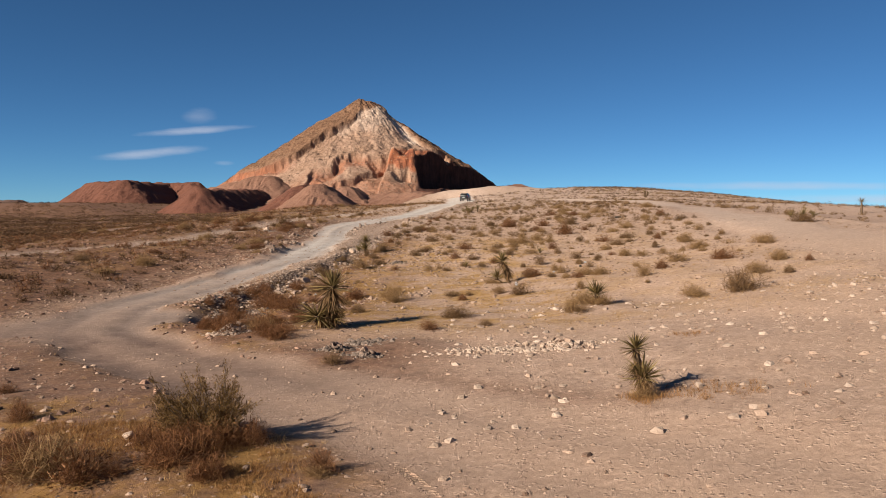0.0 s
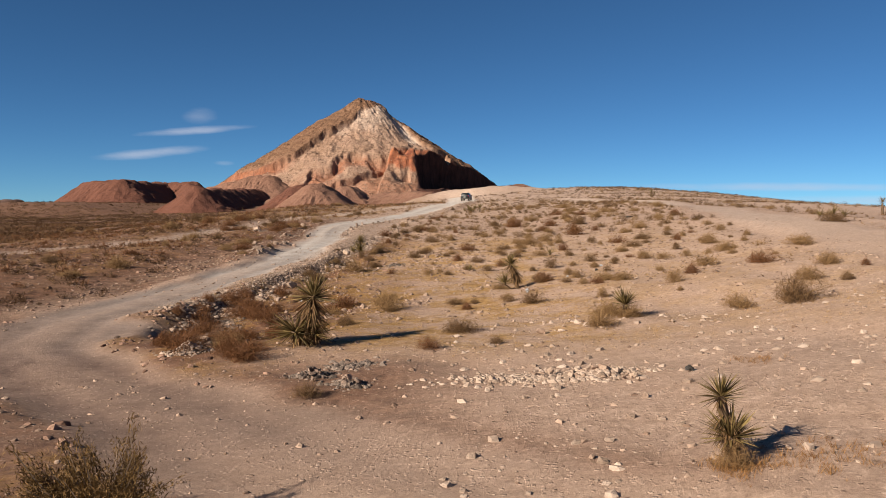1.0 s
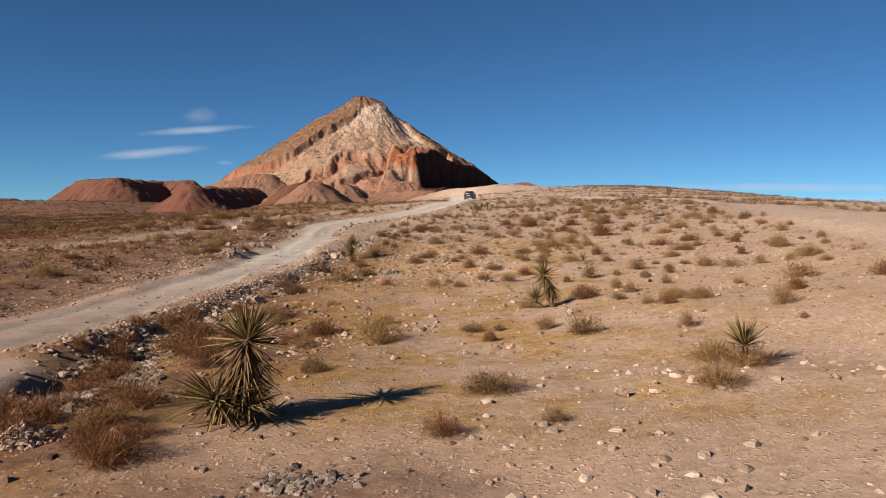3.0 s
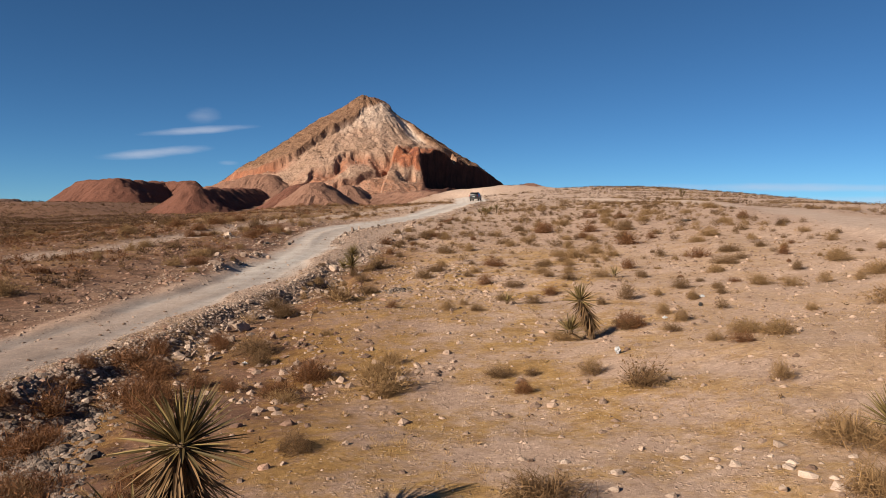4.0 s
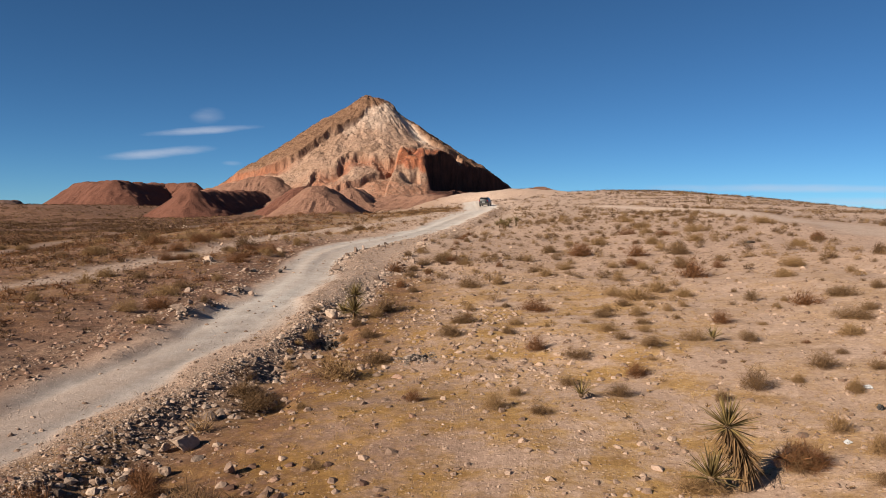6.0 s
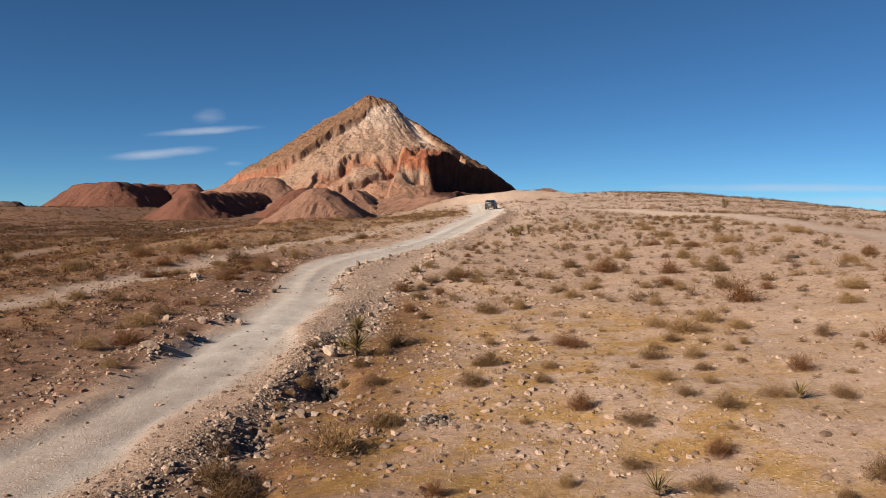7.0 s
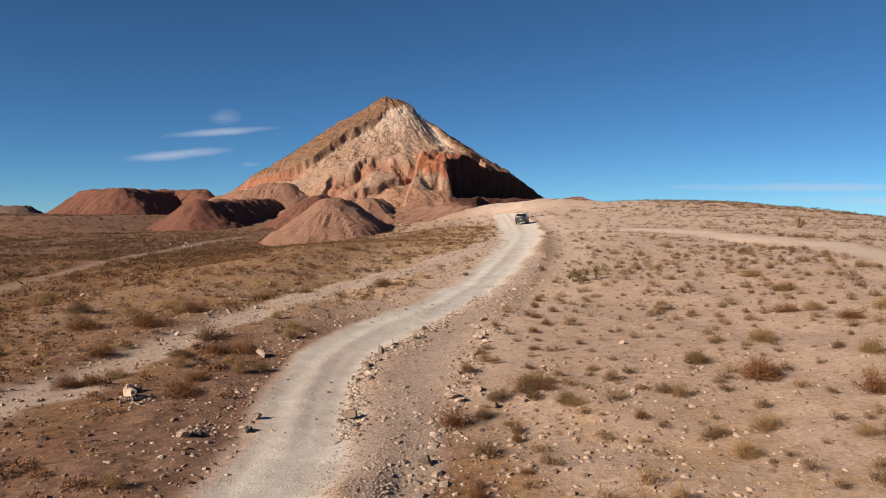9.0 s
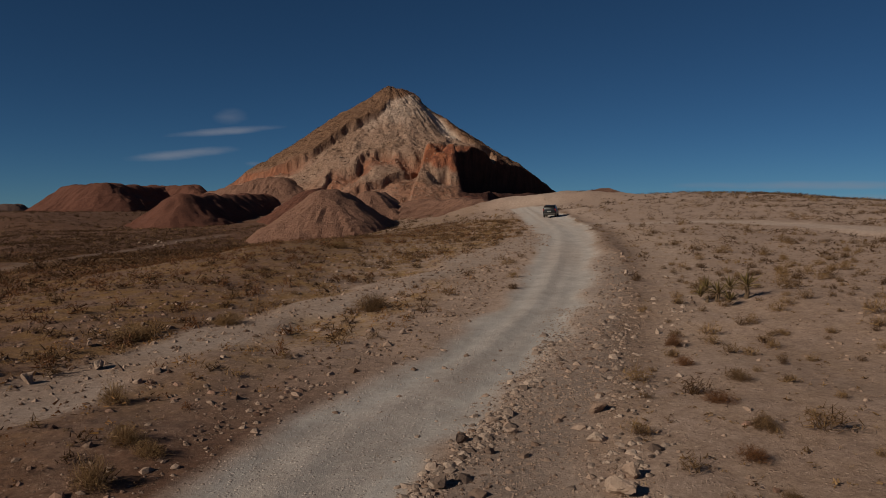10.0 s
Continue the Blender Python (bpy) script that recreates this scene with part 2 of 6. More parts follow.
def raw_mesh(name, verts, faces, material, smooth=False, zones=None):
    """A mesh from arrays of places and of three- or four-cornered faces."""
    verts, faces = np.asarray(verts, np.float32), np.asarray(faces, np.int32)
    mesh = bpy.data.meshes.new(name)
    corners = faces.shape[1]
    mesh.vertices.add(len(verts))
    mesh.vertices.foreach_set("co", verts.ravel())
    mesh.loops.add(faces.size)
    mesh.loops.foreach_set("vertex_index", faces.ravel())
    mesh.polygons.add(len(faces))
    mesh.polygons.foreach_set("loop_start", np.arange(0, faces.size, corners, dtype=np.int32))
    mesh.polygons.foreach_set("use_smooth", np.full(len(faces), smooth))
    if zones is not None:
        layer = mesh.attributes.new("zones", "FLOAT_COLOR", "POINT")
        full = zones if zones.shape[1] == 4 else np.c_[zones, np.ones(len(zones))]
        layer.data.foreach_set("color", full.astype(np.float32).ravel())
    mesh.materials.append(material)
    mesh.update(calc_edges=True)
    return mesh


def part(name, bm, material, parent, label="", smooth=False):
    """Links a bmesh as one mesh object under a thing or a part."""
    mesh = bpy.data.meshes.new(name)
    for f in bm.faces:
        f.smooth = smooth
    bm.to_mesh(mesh)
    bm.free()
    mesh.materials.append(material)
    ob = new(name, mesh)
    ob.parent = parent
    return tagged(ob, label)


def grid_faces(nx, ny):
    i = np.arange(nx * ny).reshape(ny, nx)
    return np.stack([i[:-1, :-1], i[:-1, 1:], i[1:, 1:], i[1:, :-1]], -1).reshape(-1, 4)


# ---- the lie of the land ----
NEAR = (2.988, 3.601, 8.512, 9.39, -7.231, 2.66, -8.192, -20.036, 0.93, -7.075)
FAR = (0.369, 2.646, 5.731, 0.331, 4.474, -1.842, -1.721, -1.559, 0.335, -3.607, 2.631, -3.31)
MAIN_ROAD = ((9, 2), (5, 6), (1.6, 8.8), (-2.0, 12.2), (-5.6, 15.75), (-8.9, 18.8), (-11.4, 22.0), (-12.4, 26), (-12.2, 30), (-11.6, 36), (-11.0, 43), (-11.0, 50),
             (-11.2, 57), (-11.9, 62), (-12.1, 66), (-11.3, 70.5), (-9.4, 76), (-7.6, 84), (-6.3, 95), (-5.3, 107), (-4.6, 122), (-4.3, 136), (-4.6, 152), (-5.4, 172), (-6.4, 200))
WEST_ROAD = ((-10.5, 24), (-14.5, 21.2), (-22, 18), (-45, 12))
SIDE_LANE = ((-8.2, 50), (-8.8, 58), (-9, 66), (-7.9, 72), (-6.6, 78), (-5.2, 88), (-4.3, 98))
LOOP_TRACK = ((-3.5, 136), (3, 133), (9.3, 128), (16.3, 116), (19.4, 104), (19.2, 86), (17.6, 62), (16.4, 44), (14, 28), (11, 14), (8, 2))
OLD_TRACK = ((-36, 15), (-27, 40), (-21.8, 52), (-19.6, 61), (-18.8, 65.6), (-18.2, 69.5), (-17.4, 74.5), (-16.6, 79.5), (-14.4, 86), (-11.4, 94), (-8.6, 104), (-6.2, 118))
FIELD_TRACK = ((-43, 80), (-46.8, 101.6), (-50.1, 111.6), (-53.9, 126.8), (-60.4, 149.6), (-65, 173.4), (-66.5, 193.3), (-66, 207))
ROAD_X, ROAD_Y = [q[0] for q in MAIN_ROAD[6:]], [q[1] for q in MAIN_ROAD[6:]]


def land(x, y):
    """Smooth height of the ground."""
    u, v = np.tanh(x / 70), np.tanh((y - 60) / 160)
    one = np.ones_like(u)
    near = sum(c * b for c, b in zip(NEAR, (one, u, v, u * u, u * v, v * v, v**3, u * u * v, np.exp(-((y / 18) ** 2)), u * v * v)))
    fx, fy = np.clip(x, -300, 200) / 100, np.clip(y, -30, 330) / 100
    w = 1.6 * np.tanh(fx / 1.6)
    crest = np.exp(-(((fx - 0.22) / 0.38) ** 2) - ((fy - 2.4) / 0.8) ** 2)
    hollow = np.exp(-(((fx - 0.8) / 0.4) ** 2) - ((fy - 1.2) / 0.6) ** 2)
    far = sum(c * b for c, b in zip(FAR, (one, w, fy, w * w, w * fy, fy * fy, w * w * fy, w * fy * fy, fy**3, w**3, crest, hollow)))
    share = np.maximum(smooth_step((np.abs(x + 2) - 15) / 22), smooth_step((y - 95) / 50))
    z = near * (1 - share) + far * share
    fall = smooth_step((y - 215 - 0.25 * np.clip(-x, 0, 200) - 40 * smooth_step((-x - 10) / 40)) / 140)
    z = z - 14 * fall * smooth_step((x + 25) / 40)
    z = z - 2.4 * np.exp(-(((x + 48) / 24) ** 2) - ((y - 190) / 42) ** 2) - 0.8 * smooth_step((-x - 90) / 80) * smooth_step((y - 150) / 120)
    z = z - 0.9 * smooth_step((x - 14) / 15) * smooth_step((115 - y) / 45)
    z = z - 1.7 * smooth_step((x - 42) / 40) * smooth_step((y - 100) / 60)
    rim = smooth_step((-x - 92) / 38) * smooth_step((y - 200) / 45)
    z = z * (1 - rim) + 6.8 * rim
    # the tan bank that closes the end of the road
    bank = smooth_step(1.7 - np.hypot((x + 3.5) / 13, (y - 215) / 7.5)) * (1.5 + 0.6 * layered(x, y, 9, 4, 17))
    # the plain sinks a little into the distance
    return z + bank - 12 * smooth_step((np.hypot(x, y) - 450) / 900)


def road_strength(x, y):
    edge = 0.35 * layered(x, y, 2.2, 3, 5)
    d, s = line_distance(x, y, MAIN_ROAD)
    half = 1.5 + 1.3 * smooth_step((s - 0.74) / 0.2) + 0.1 * smooth_step((0.3 - s) / 0.15)
    half = half - 0.55 * (x < np.interp(y, ROAD_Y, ROAD_X)) * smooth_step((y - 27) / 6) * smooth_step((72 - y) / 8) * (1 - 0.3 * smooth_step((y - 39) / 4))
    main = smooth_step((half + 0.35 + edge - d) / 0.7)
    west = smooth_step((2.1 + edge - line_distance(x, y, WEST_ROAD)[0]) / 0.9)
    return d, s, np.maximum(main, west)


def road_middle(y):
    """Where the road's middle lies at y, past the bend."""
    return np.interp(y, ROAD_Y, ROAD_X)


def relief(x, y):
    """Height with ruts, banks and roughness, and the zones for the ground's colours: road dust, straw grass, rubble."""
    d, s, road = road_strength(x, y)
    lane = smooth_step((1.3 + 0.3 * layered(x, y, 2.0, 3, 9) - line_distance(x, y, SIDE_LANE)[0]) / 0.8)
    loop = smooth_step((2.6 + 0.8 * layered(x, y, 4.0, 3, 11) - line_distance(x, y, LOOP_TRACK)[0]) / 1.6)
    old = smooth_step((1.6 + 0.5 * layered(x, y, 2.4, 3, 13) - line_distance(x, y, OLD_TRACK)[0]) / 1.0)
    field = smooth_step((1.5 + 0.5 * layered(x, y, 4, 3, 15) - line_distance(x, y, FIELD_TRACK)[0]) / 1.0)
    worn = np.maximum.reduce([road, lane, loop * 0.9, old * 0.85, field * 0.8])
    beside = np.maximum(0.75 * worn, 0.75 * smooth_step((8 - d) / 7) * smooth_step((s - 0.3) / 0.1))
    z = land(x, y) + 0.10 * layered(x, y, 3.0, 4, 21) * (1 - 0.75 * worn) + 0.25 * layered(x, y, 14, 3, 31) * (1 - beside)
    ruts = np.exp(-(((d - 0.8) / 0.28) ** 2))
    aside = x - road_middle(y)
    z = z - 0.10 * road * (1 - 0.7 * smooth_step((y - 52) / 8) * (aside < 0)) - 0.04 * ruts * road
    built_up = smooth_step((y - 21) / 4) * smooth_step((62 - y) / 8)
    z = z - 0.24 * (0.75 + 0.45 * value_noise(x / 2.1, y / 2.1, 43)) * built_up * (1 + 0.6 * smooth_step((34 - y) / 4)) * smooth_step((aside - 2.3) / 0.8) * smooth_step((8.5 - aside) / 5)
    # hollows below the road's bank, their west sides in shade
    for hx, hy, wide, long, deep in ((-7.45, 44.4, 0.5, 1.0, 0.42), (-7.9, 40.0, 0.5, 1.0, 0.3), (-7.4, 37.6, 0.5, 0.9, 0.34), (-8.6, 27.0, 0.55, 1.4, 0.3), (-8.6, 24.6, 0.6, 1.0, 0.32), (-7.0, 22.6, 0.6, 0.9, 0.22)):
        z = z - deep * np.exp(-(((x - hx) / wide) ** 2) - ((y - hy) / long) ** 2)
    # the broken bank west of the road
    ragged = value_noise(x / 1.4, y / 1.4, 44) + 0.5 * value_noise(x / 0.6, y / 0.6, 45)
    broken = smooth_step((-1.45 - aside + 0.45 * ragged) / 0.45) * smooth_step((aside + 5.0) / 2.5) * smooth_step((y - 40) / 4) * smooth_step((57 - y) / 5)
    z = z + broken * (0.03 + 0.10 * smooth_step((ragged + 0.1) / 0.6)) + 0.12 * np.exp(-(((x + 13.1) / 0.6) ** 2) - ((y - 46.1) / 0.8) ** 2)
    z = z + 0.05 * layered(x, y, 0.9, 2, 46) * (1 - worn) * smooth_step((-1.5 - aside) / 1.0) * smooth_step((y - 34) / 6) * smooth_step((92 - y) / 15)
    berm = np.exp(-(((d - 2.5) / 0.55) ** 2)) * smooth_step((s - 0.22) / 0.05) * smooth_step((0.93 - s) / 0.1)
    z = z + 0.12 * berm * (1 - lane) * (aside > 0) * (0.7 + 0.6 * value_noise(x / 1.7, y / 1.7, 41))
    meadow = (1 - 0.6 * smooth_step((x - 0.5) / 5)) * smooth_step((x + 9.5) / 3) * smooth_step((14 - x) / 4) * smooth_step((y - 18) / 4) * (1 - 0.85 * smooth_step((y - 46) / 18)) * smooth_step((135 - y) / 30)
    island = smooth_step((1.3 - np.hypot((x + 7.4) / 3.6, (y - 26.5) / 10.5)) * 1.6)
    west_side = 0.5 * smooth_step((-15 - x) / 3) * smooth_step((x + 60) / 25) * (0.45 + 0.55 * smooth_step((value_noise(x / 14, y / 14, 51) + 0.2) / 0.5))
    near_left = smooth_step((8.6 - 0.9 * x - y + 0.5 * layered(x, y, 1.5, 3, 48)) / 1.2) * smooth_step((-0.6 - x) / 1.5) * (y < 30)
    north_west = 0.95 * smooth_step((y - 66) / 14) * smooth_step((175 - y) / 25) * smooth_step((-3.2 - aside) / 2) * smooth_step((x + 70) / 25)
    grass = np.maximum.reduce([meadow, north_west, 0.8 * island, west_side, 0.95 * near_left * smooth_step((12.0 - y + 1.5 * layered(x, y, 2.0, 3, 49)) / 1.5)]) * (1 - worn)
    rubble = np.maximum(np.exp(-(((d - 2.9) / 1.1) ** 2)) * smooth_step((s - 0.2) / 0.05) * (1 - 0.75 * (aside < 0) * smooth_step((y - 44) / 8)), 0.35 * smooth_step((-13 - x) / 2)) * (1 - road)
    rubble = np.maximum.reduce([rubble * (1 - old), 0.25 * old, built_up * np.exp(-(((aside - 3.1) / 1.0) ** 2))])
    dark_from = -13.5 - 7 * smooth_step((y - 58) / 16) - 18 * smooth_step((y - 130) / 40)
    bend_edge = 0.75 * np.exp(-(((d - 2.1) / 0.55) ** 2)) * smooth_step((0.34 - s) / 0.04) * smooth_step((s - 0.08) / 0.03) * (0.6 + 0.4 * value_noise(x / 1.3, y / 1.3, 47))
    crust = np.maximum.reduce([bend_edge, 0.78 * smooth_step((-14.5 - x) / 5) * smooth_step((175 - y) / 25), smooth_step((dark_from - x) / (3 + 9 * smooth_step((y - 58) / 16))), 0.12 * smooth_step((y - 75) / 15) * smooth_step((-2.8 - aside) / 2), 0.8 * near_left, 0.8 * smooth_step((-5.2 - x) / 1.2) * smooth_step((15.5 - 0.35 * (x + 6) - y) / 2) * (x > -40), 0.95 * island, built_up * smooth_step((aside - 3.0) / 0.8) * smooth_step((8 - aside) / 4), 0.4 * (0.5 + 0.5 * value_noise(x / 1.5, y / 1.5, 53)) * smooth_step((y - 48) / 8) * smooth_step((70 - y) / 8) * smooth_step((aside - 4.6) / 0.5) * smooth_step((7.5 - aside) / 2), 0.9 * smooth_step((-1.35 - aside) / 0.5) * smooth_step((y - 28) / 6) * smooth_step((80 - y) / 12) * (x < -10), 0.55 * meadow * smooth_step((46 - y) / 12) * smooth_step((-1.0 - x) / 4), 0.22 * smooth_step((y - 46) / 16) * smooth_step((aside - 5) / 3), 0.8 * smooth_step((0.6 - x) / 3) * smooth_step((20.5 - y) / 3) * smooth_step((x + 20) / 6)]) * (1 - np.maximum.reduce([road, lane, loop, 0.75 * old]))
    return z, np.stack([np.maximum.reduce([road * (0.82 + 0.1 * ruts + 0.22 * value_noise(d / 0.4, s * 26, 57)) * (0.45 + 0.55 * smooth_step((s - 0.10) / 0.06)), 0.24 * lane, 0.18 * loop, 0.16 * field, 0.34 * old * (0.6 + 0.4 * value_noise(x / 1.3, y / 1.3, 59))]), grass, rubble, crust], -1)


def height(x, y):
    return float(relief(np.array([float(x)]), np.array([float(y)]))[0][0])


def spread(steps):
    """Line of coordinates from runs of (start, end, spacing)."""
    return np.concatenate([np.arange(a, b - 1e-6, s) for a, b, s in steps])


def build_ground():
    xs = np.r_[-4500, -2500, -1400, -900, -600, -450, spread(((-360, -120, 6), (-120, -46, 1.6), (-46, -22, 0.6), (-22, -16, 0.33), (-16, -6, 0.2), (-6, 20, 0.33), (20, 46, 0.8), (46, 120, 1.7), (120, 300, 9))), 300, 450, 700, 1200, 2400, 4500]
    ys = np.r_[-4500, -2500, -1200, -500, -200, -90, spread(((-50, 2, 1.3), (2, 40, 0.33), (40, 60, 0.22), (60, 92, 0.45), (92, 150, 0.8), (150, 330, 1.8), (330, 520, 8))), 520, 700, 1000, 1600, 2600, 4500]
    gx, gy = np.meshgrid(xs, ys)
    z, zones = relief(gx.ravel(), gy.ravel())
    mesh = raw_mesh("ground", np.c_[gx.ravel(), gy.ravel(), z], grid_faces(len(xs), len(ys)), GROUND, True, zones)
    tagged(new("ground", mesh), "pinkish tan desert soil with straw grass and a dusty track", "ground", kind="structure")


build_ground()

# ---- the hill: a cone of brown rock, quarried in front and on one flank ----
PEAK = Vector((-59.3, 378.0, 57.9))


def hill_form(x, y):
    u, w = x - PEAK.x, y - PEAK.y
    r = np.sqrt(u * u + w * w + 6.0)
    side = u / r
    slope = 0.625 + np.where(side > 0, 0.025, 0.012) * np.abs(side)
    cone = PEAK.z + 1.4 - slope * r
    cone = cone - 0.6 * smooth_step((r - 35) / 40) * (side > 0) * side
    wob = 1.5 * layered(x, y, 9, 4, 61)
    crag = layered(x, y, 3.2, 3, 71)
    natural = cone + 0.9 * layered(x, y, 12, 4, 81) + 0.45 * crag - 0.8 * np.abs(value_noise(np.arctan2(w, u) * 9, r / 60, 91))
    v = cone
    u_plan = u
    u = u + 0.157 * np.minimum(w, 0)
    left = np.interp(v, (10, 17.5, 25, 35, 47.8, 54, 60), (-77, -64, -38, -22.5, -5, 0.5, 3))
    right = np.interp(v, (10, 16, 31, 33, 36, 39, 46, 49.6, 53, 60), (45, 45, 40, 34, 29.5, 26.5, 20.5, 15.5, 10.5, 5))
    front = smooth_step((-w - 1.0) / 3)
    inside = smooth_step((u - left + wob) / 1.2) * smooth_step((right - u + 0.5 * wob) / 1.4) * front * smooth_step((53.5 - v + 0.6 * wob) / 2)
    cut = inside * (2.9 + 1.3 * value_noise(x / 11, y / 11, 95)) * smooth_step((56 - v) / 14)
    # ledge across the middle of the face
    ledge = np.interp(u, (-40, -24, -15, -8, 0, 8, 13), (14, 20, 27, 32.5, 33.5, 31, 30)) + 1.5 * wob
    step = smooth_step((ledge - v) / 1.5) * smooth_step((v - ledge + 13) / 12) * smooth_step((u + 34) / 8) * smooth_step((14 - u) / 3)
    cut = cut + inside * step * (3.2 + 1.4 * value_noise(x / 5, y / 5, 97))
    low = np.interp(u, (-14, -6, 2, 8, 12), (17, 20.5, 24.5, 28.5, 30)) + 1.3 * wob
    cut = cut + inside * 2.4 * smooth_step((low - v) / 1.2) * smooth_step((v - low + 8) / 7) * smooth_step((u + 16) / 5) * smooth_step((11 - u) / 3)
    # the orange buttress, the lit corner of the wall
    tower = smooth_step((u_plan - 17.5 - 0.04 * (w + 45)) / 1.6) * smooth_step((-w - 22) / 4) * smooth_step((44 - u_plan) / 3)
    cut = cut * (1 - 0.8 * tower * smooth_step((36 - v) / 4))
    z = natural - cut + inside * 0.36 * layered(x, y, 2.2, 3, 101) * (0.4 + smooth_step((v - 24) / 8))
    ahead = (u_plan - 18.5) * 0.2 + (w + 49.5) * 0.98 + 2.4 * value_noise(u_plan / 3.0, w / 40, 98) + 0.8 * value_noise(u_plan / 1.3, v / 4, 99)
    rise = np.clip(ahead / np.interp(u_plan, (17, 23, 33), (3.0, 5.5, 14.0)), 0, 1)
    crown = 28.6 + 3.4 * value_noise(u_plan / 3.4, w / 6, 100) + 0.7 * value_noise(u_plan / 1.5, w / 2, 96)
    z = np.where(z < crown, z + (crown - z) * rise * tower, z)
    # the scree in front of the buttress has been dug away
    dug = smooth_step((-ahead - 0.5) / 2.5) * smooth_step((u_plan - 20) / 6) * smooth_step((42 - u_plan) / 3)
    z = np.where(z > 15.0, z + (15.0 - z) * 0.75 * dug, z)
    u_face = u
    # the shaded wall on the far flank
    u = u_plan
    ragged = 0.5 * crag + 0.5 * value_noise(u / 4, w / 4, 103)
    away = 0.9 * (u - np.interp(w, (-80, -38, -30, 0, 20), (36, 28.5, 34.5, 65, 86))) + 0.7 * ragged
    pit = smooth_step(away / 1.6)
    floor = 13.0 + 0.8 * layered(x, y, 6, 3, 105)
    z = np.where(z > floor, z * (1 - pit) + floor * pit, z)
    # boulder cap
    u = u_plan
    cap = smooth_step((u - 2.5) / 3) * smooth_step((12.6 - u) / 0.8) * smooth_step((4.5 - np.abs(w + 2)) / 2)
    z = z + cap * (0.1 * np.clip(u, 0, 13) + 0.5 * np.abs(crag)) + 2.0 * smooth_step((4.0 - r) / 4)
    u = u + 0.157 * np.minimum(w, 0)
    pale = inside * smooth_step((v - 12) / 8) * (0.05 + 0.4 * smooth_step((v - 42 + 1.5 * wob) / 5)) * (1 - 0.9 * tower)
    white = np.exp(-(((u - right + 2.2 + 0.4 * wob) / 2.6) ** 2)) * smooth_step((v - 36) / 3) * smooth_step((56 - v) / 4) * inside
    pale = np.maximum(pale, white)
    seam = np.exp(-(((u - left + wob - 0.8) / 3.4) ** 2)) * smooth_step((32 - v) / 10) * front
    band = step * np.exp(-(((v - ledge + 3) / 3.2) ** 2))
    orange = np.maximum.reduce([0.9 * seam, 0.8 * band * inside, tower * smooth_step((32.0 - z) / 1.5) * smooth_step((rise - 0.02) / 0.1), 0.42 * inside * smooth_step((20 - z + 2 * wob) / 6)])
    wild = (1 - inside) * (1 - pit) * (1 - 0.9 * seam)
    # last zone: where the wall's shade is coloured in, and the dark cap rock
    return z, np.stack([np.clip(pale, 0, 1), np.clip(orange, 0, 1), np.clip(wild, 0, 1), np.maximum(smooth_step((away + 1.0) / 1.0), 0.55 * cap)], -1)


def build_hill():
    xs = PEAK.x + spread(((-105, -80, 2.5), (-80, 70, 0.55), (70, 100, 2.5)))
    ys = PEAK.y + spread(((-100, 6, 0.55), (6, 95, 3)))
    gx, gy = np.meshgrid(xs, ys)
    z, zones = hill_form(gx.ravel(), gy.ravel())
    z = np.maximum(z, -3.0)
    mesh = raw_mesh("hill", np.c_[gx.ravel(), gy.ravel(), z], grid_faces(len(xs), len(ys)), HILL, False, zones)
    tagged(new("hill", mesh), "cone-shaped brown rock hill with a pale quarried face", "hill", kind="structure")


build_hill()

# ---- spoil heaps at the foot of the hill ----
def spoil_heap(points, base, material, label, seed, slope=0.74, flat=0.8):
    """A tipped heap along a crest line of (x, y, top), at its angle of rest, with runnels and lumps; it reaches a little into the ground."""
    line = [q[:2] for q in points]
    reach = (max(q[2] for q in points) - base) / slope + 6
    xs = np.arange(min(q[0] for q in points) - reach, max(q[0] for q in points) + reach, 0.65)
    ys = np.arange(min(q[1] for q in points) - reach, max(q[1] for q in points) + reach, 0.65)
    gx, gy = np.meshgrid(xs, ys)
    x, y = gx.ravel(), gy.ravel()
    d, s = line_distance(x, y, line)
    top = np.interp(s, np.linspace(0, 1, len(points)), [q[2] for q in points])
    turn = np.arctan2(y - line[0][1], x - line[0][0])
    d = d * (1 + 0.04 * value_noise(turn * 3, d * 0 + seed, seed)) + 0.5 * layered(x, y, 12, 2, seed + 3)
    z = top - slope * (np.sqrt(np.clip(d - flat, 0, None) ** 2 + 0.8) - 0.9)
    low = np.clip((base + 3.5 - z) / 4.5, 0, 1)
    z = z + 0.8 * low * low + 0.25 * layered(x, y, 8, 2, seed + 5)
    ends = smooth_step((0.02 - s) / 0.02)
    runnel = np.abs(value_noise(np.where(ends > 0.5, turn * 13, s * 26 + turn), d / 40, seed + 7))
    z = z - 0.45 * runnel * smooth_step((d - flat - 1) / 4) + 0.2 * layered(x, y, 1.6, 3, seed + 9) + 0.5 * layered(x, y, 5, 3, seed + 11)
    keep = (z > base - 2.5).reshape(gx.shape)
    faces = grid_faces(len(xs), len(ys))
    faces = faces[keep.ravel()[faces].any(1)]
    used, back = np.unique(faces, return_inverse=True)
    z = np.maximum(z, base - 3.5)
    mesh = raw_mesh("spoil_heap", np.c_[x, y, z][used], back.reshape(-1, 4), material, False)
    return tagged(new("spoil_heap", mesh), label, "spoil heap", "spoil heaps", "structure")


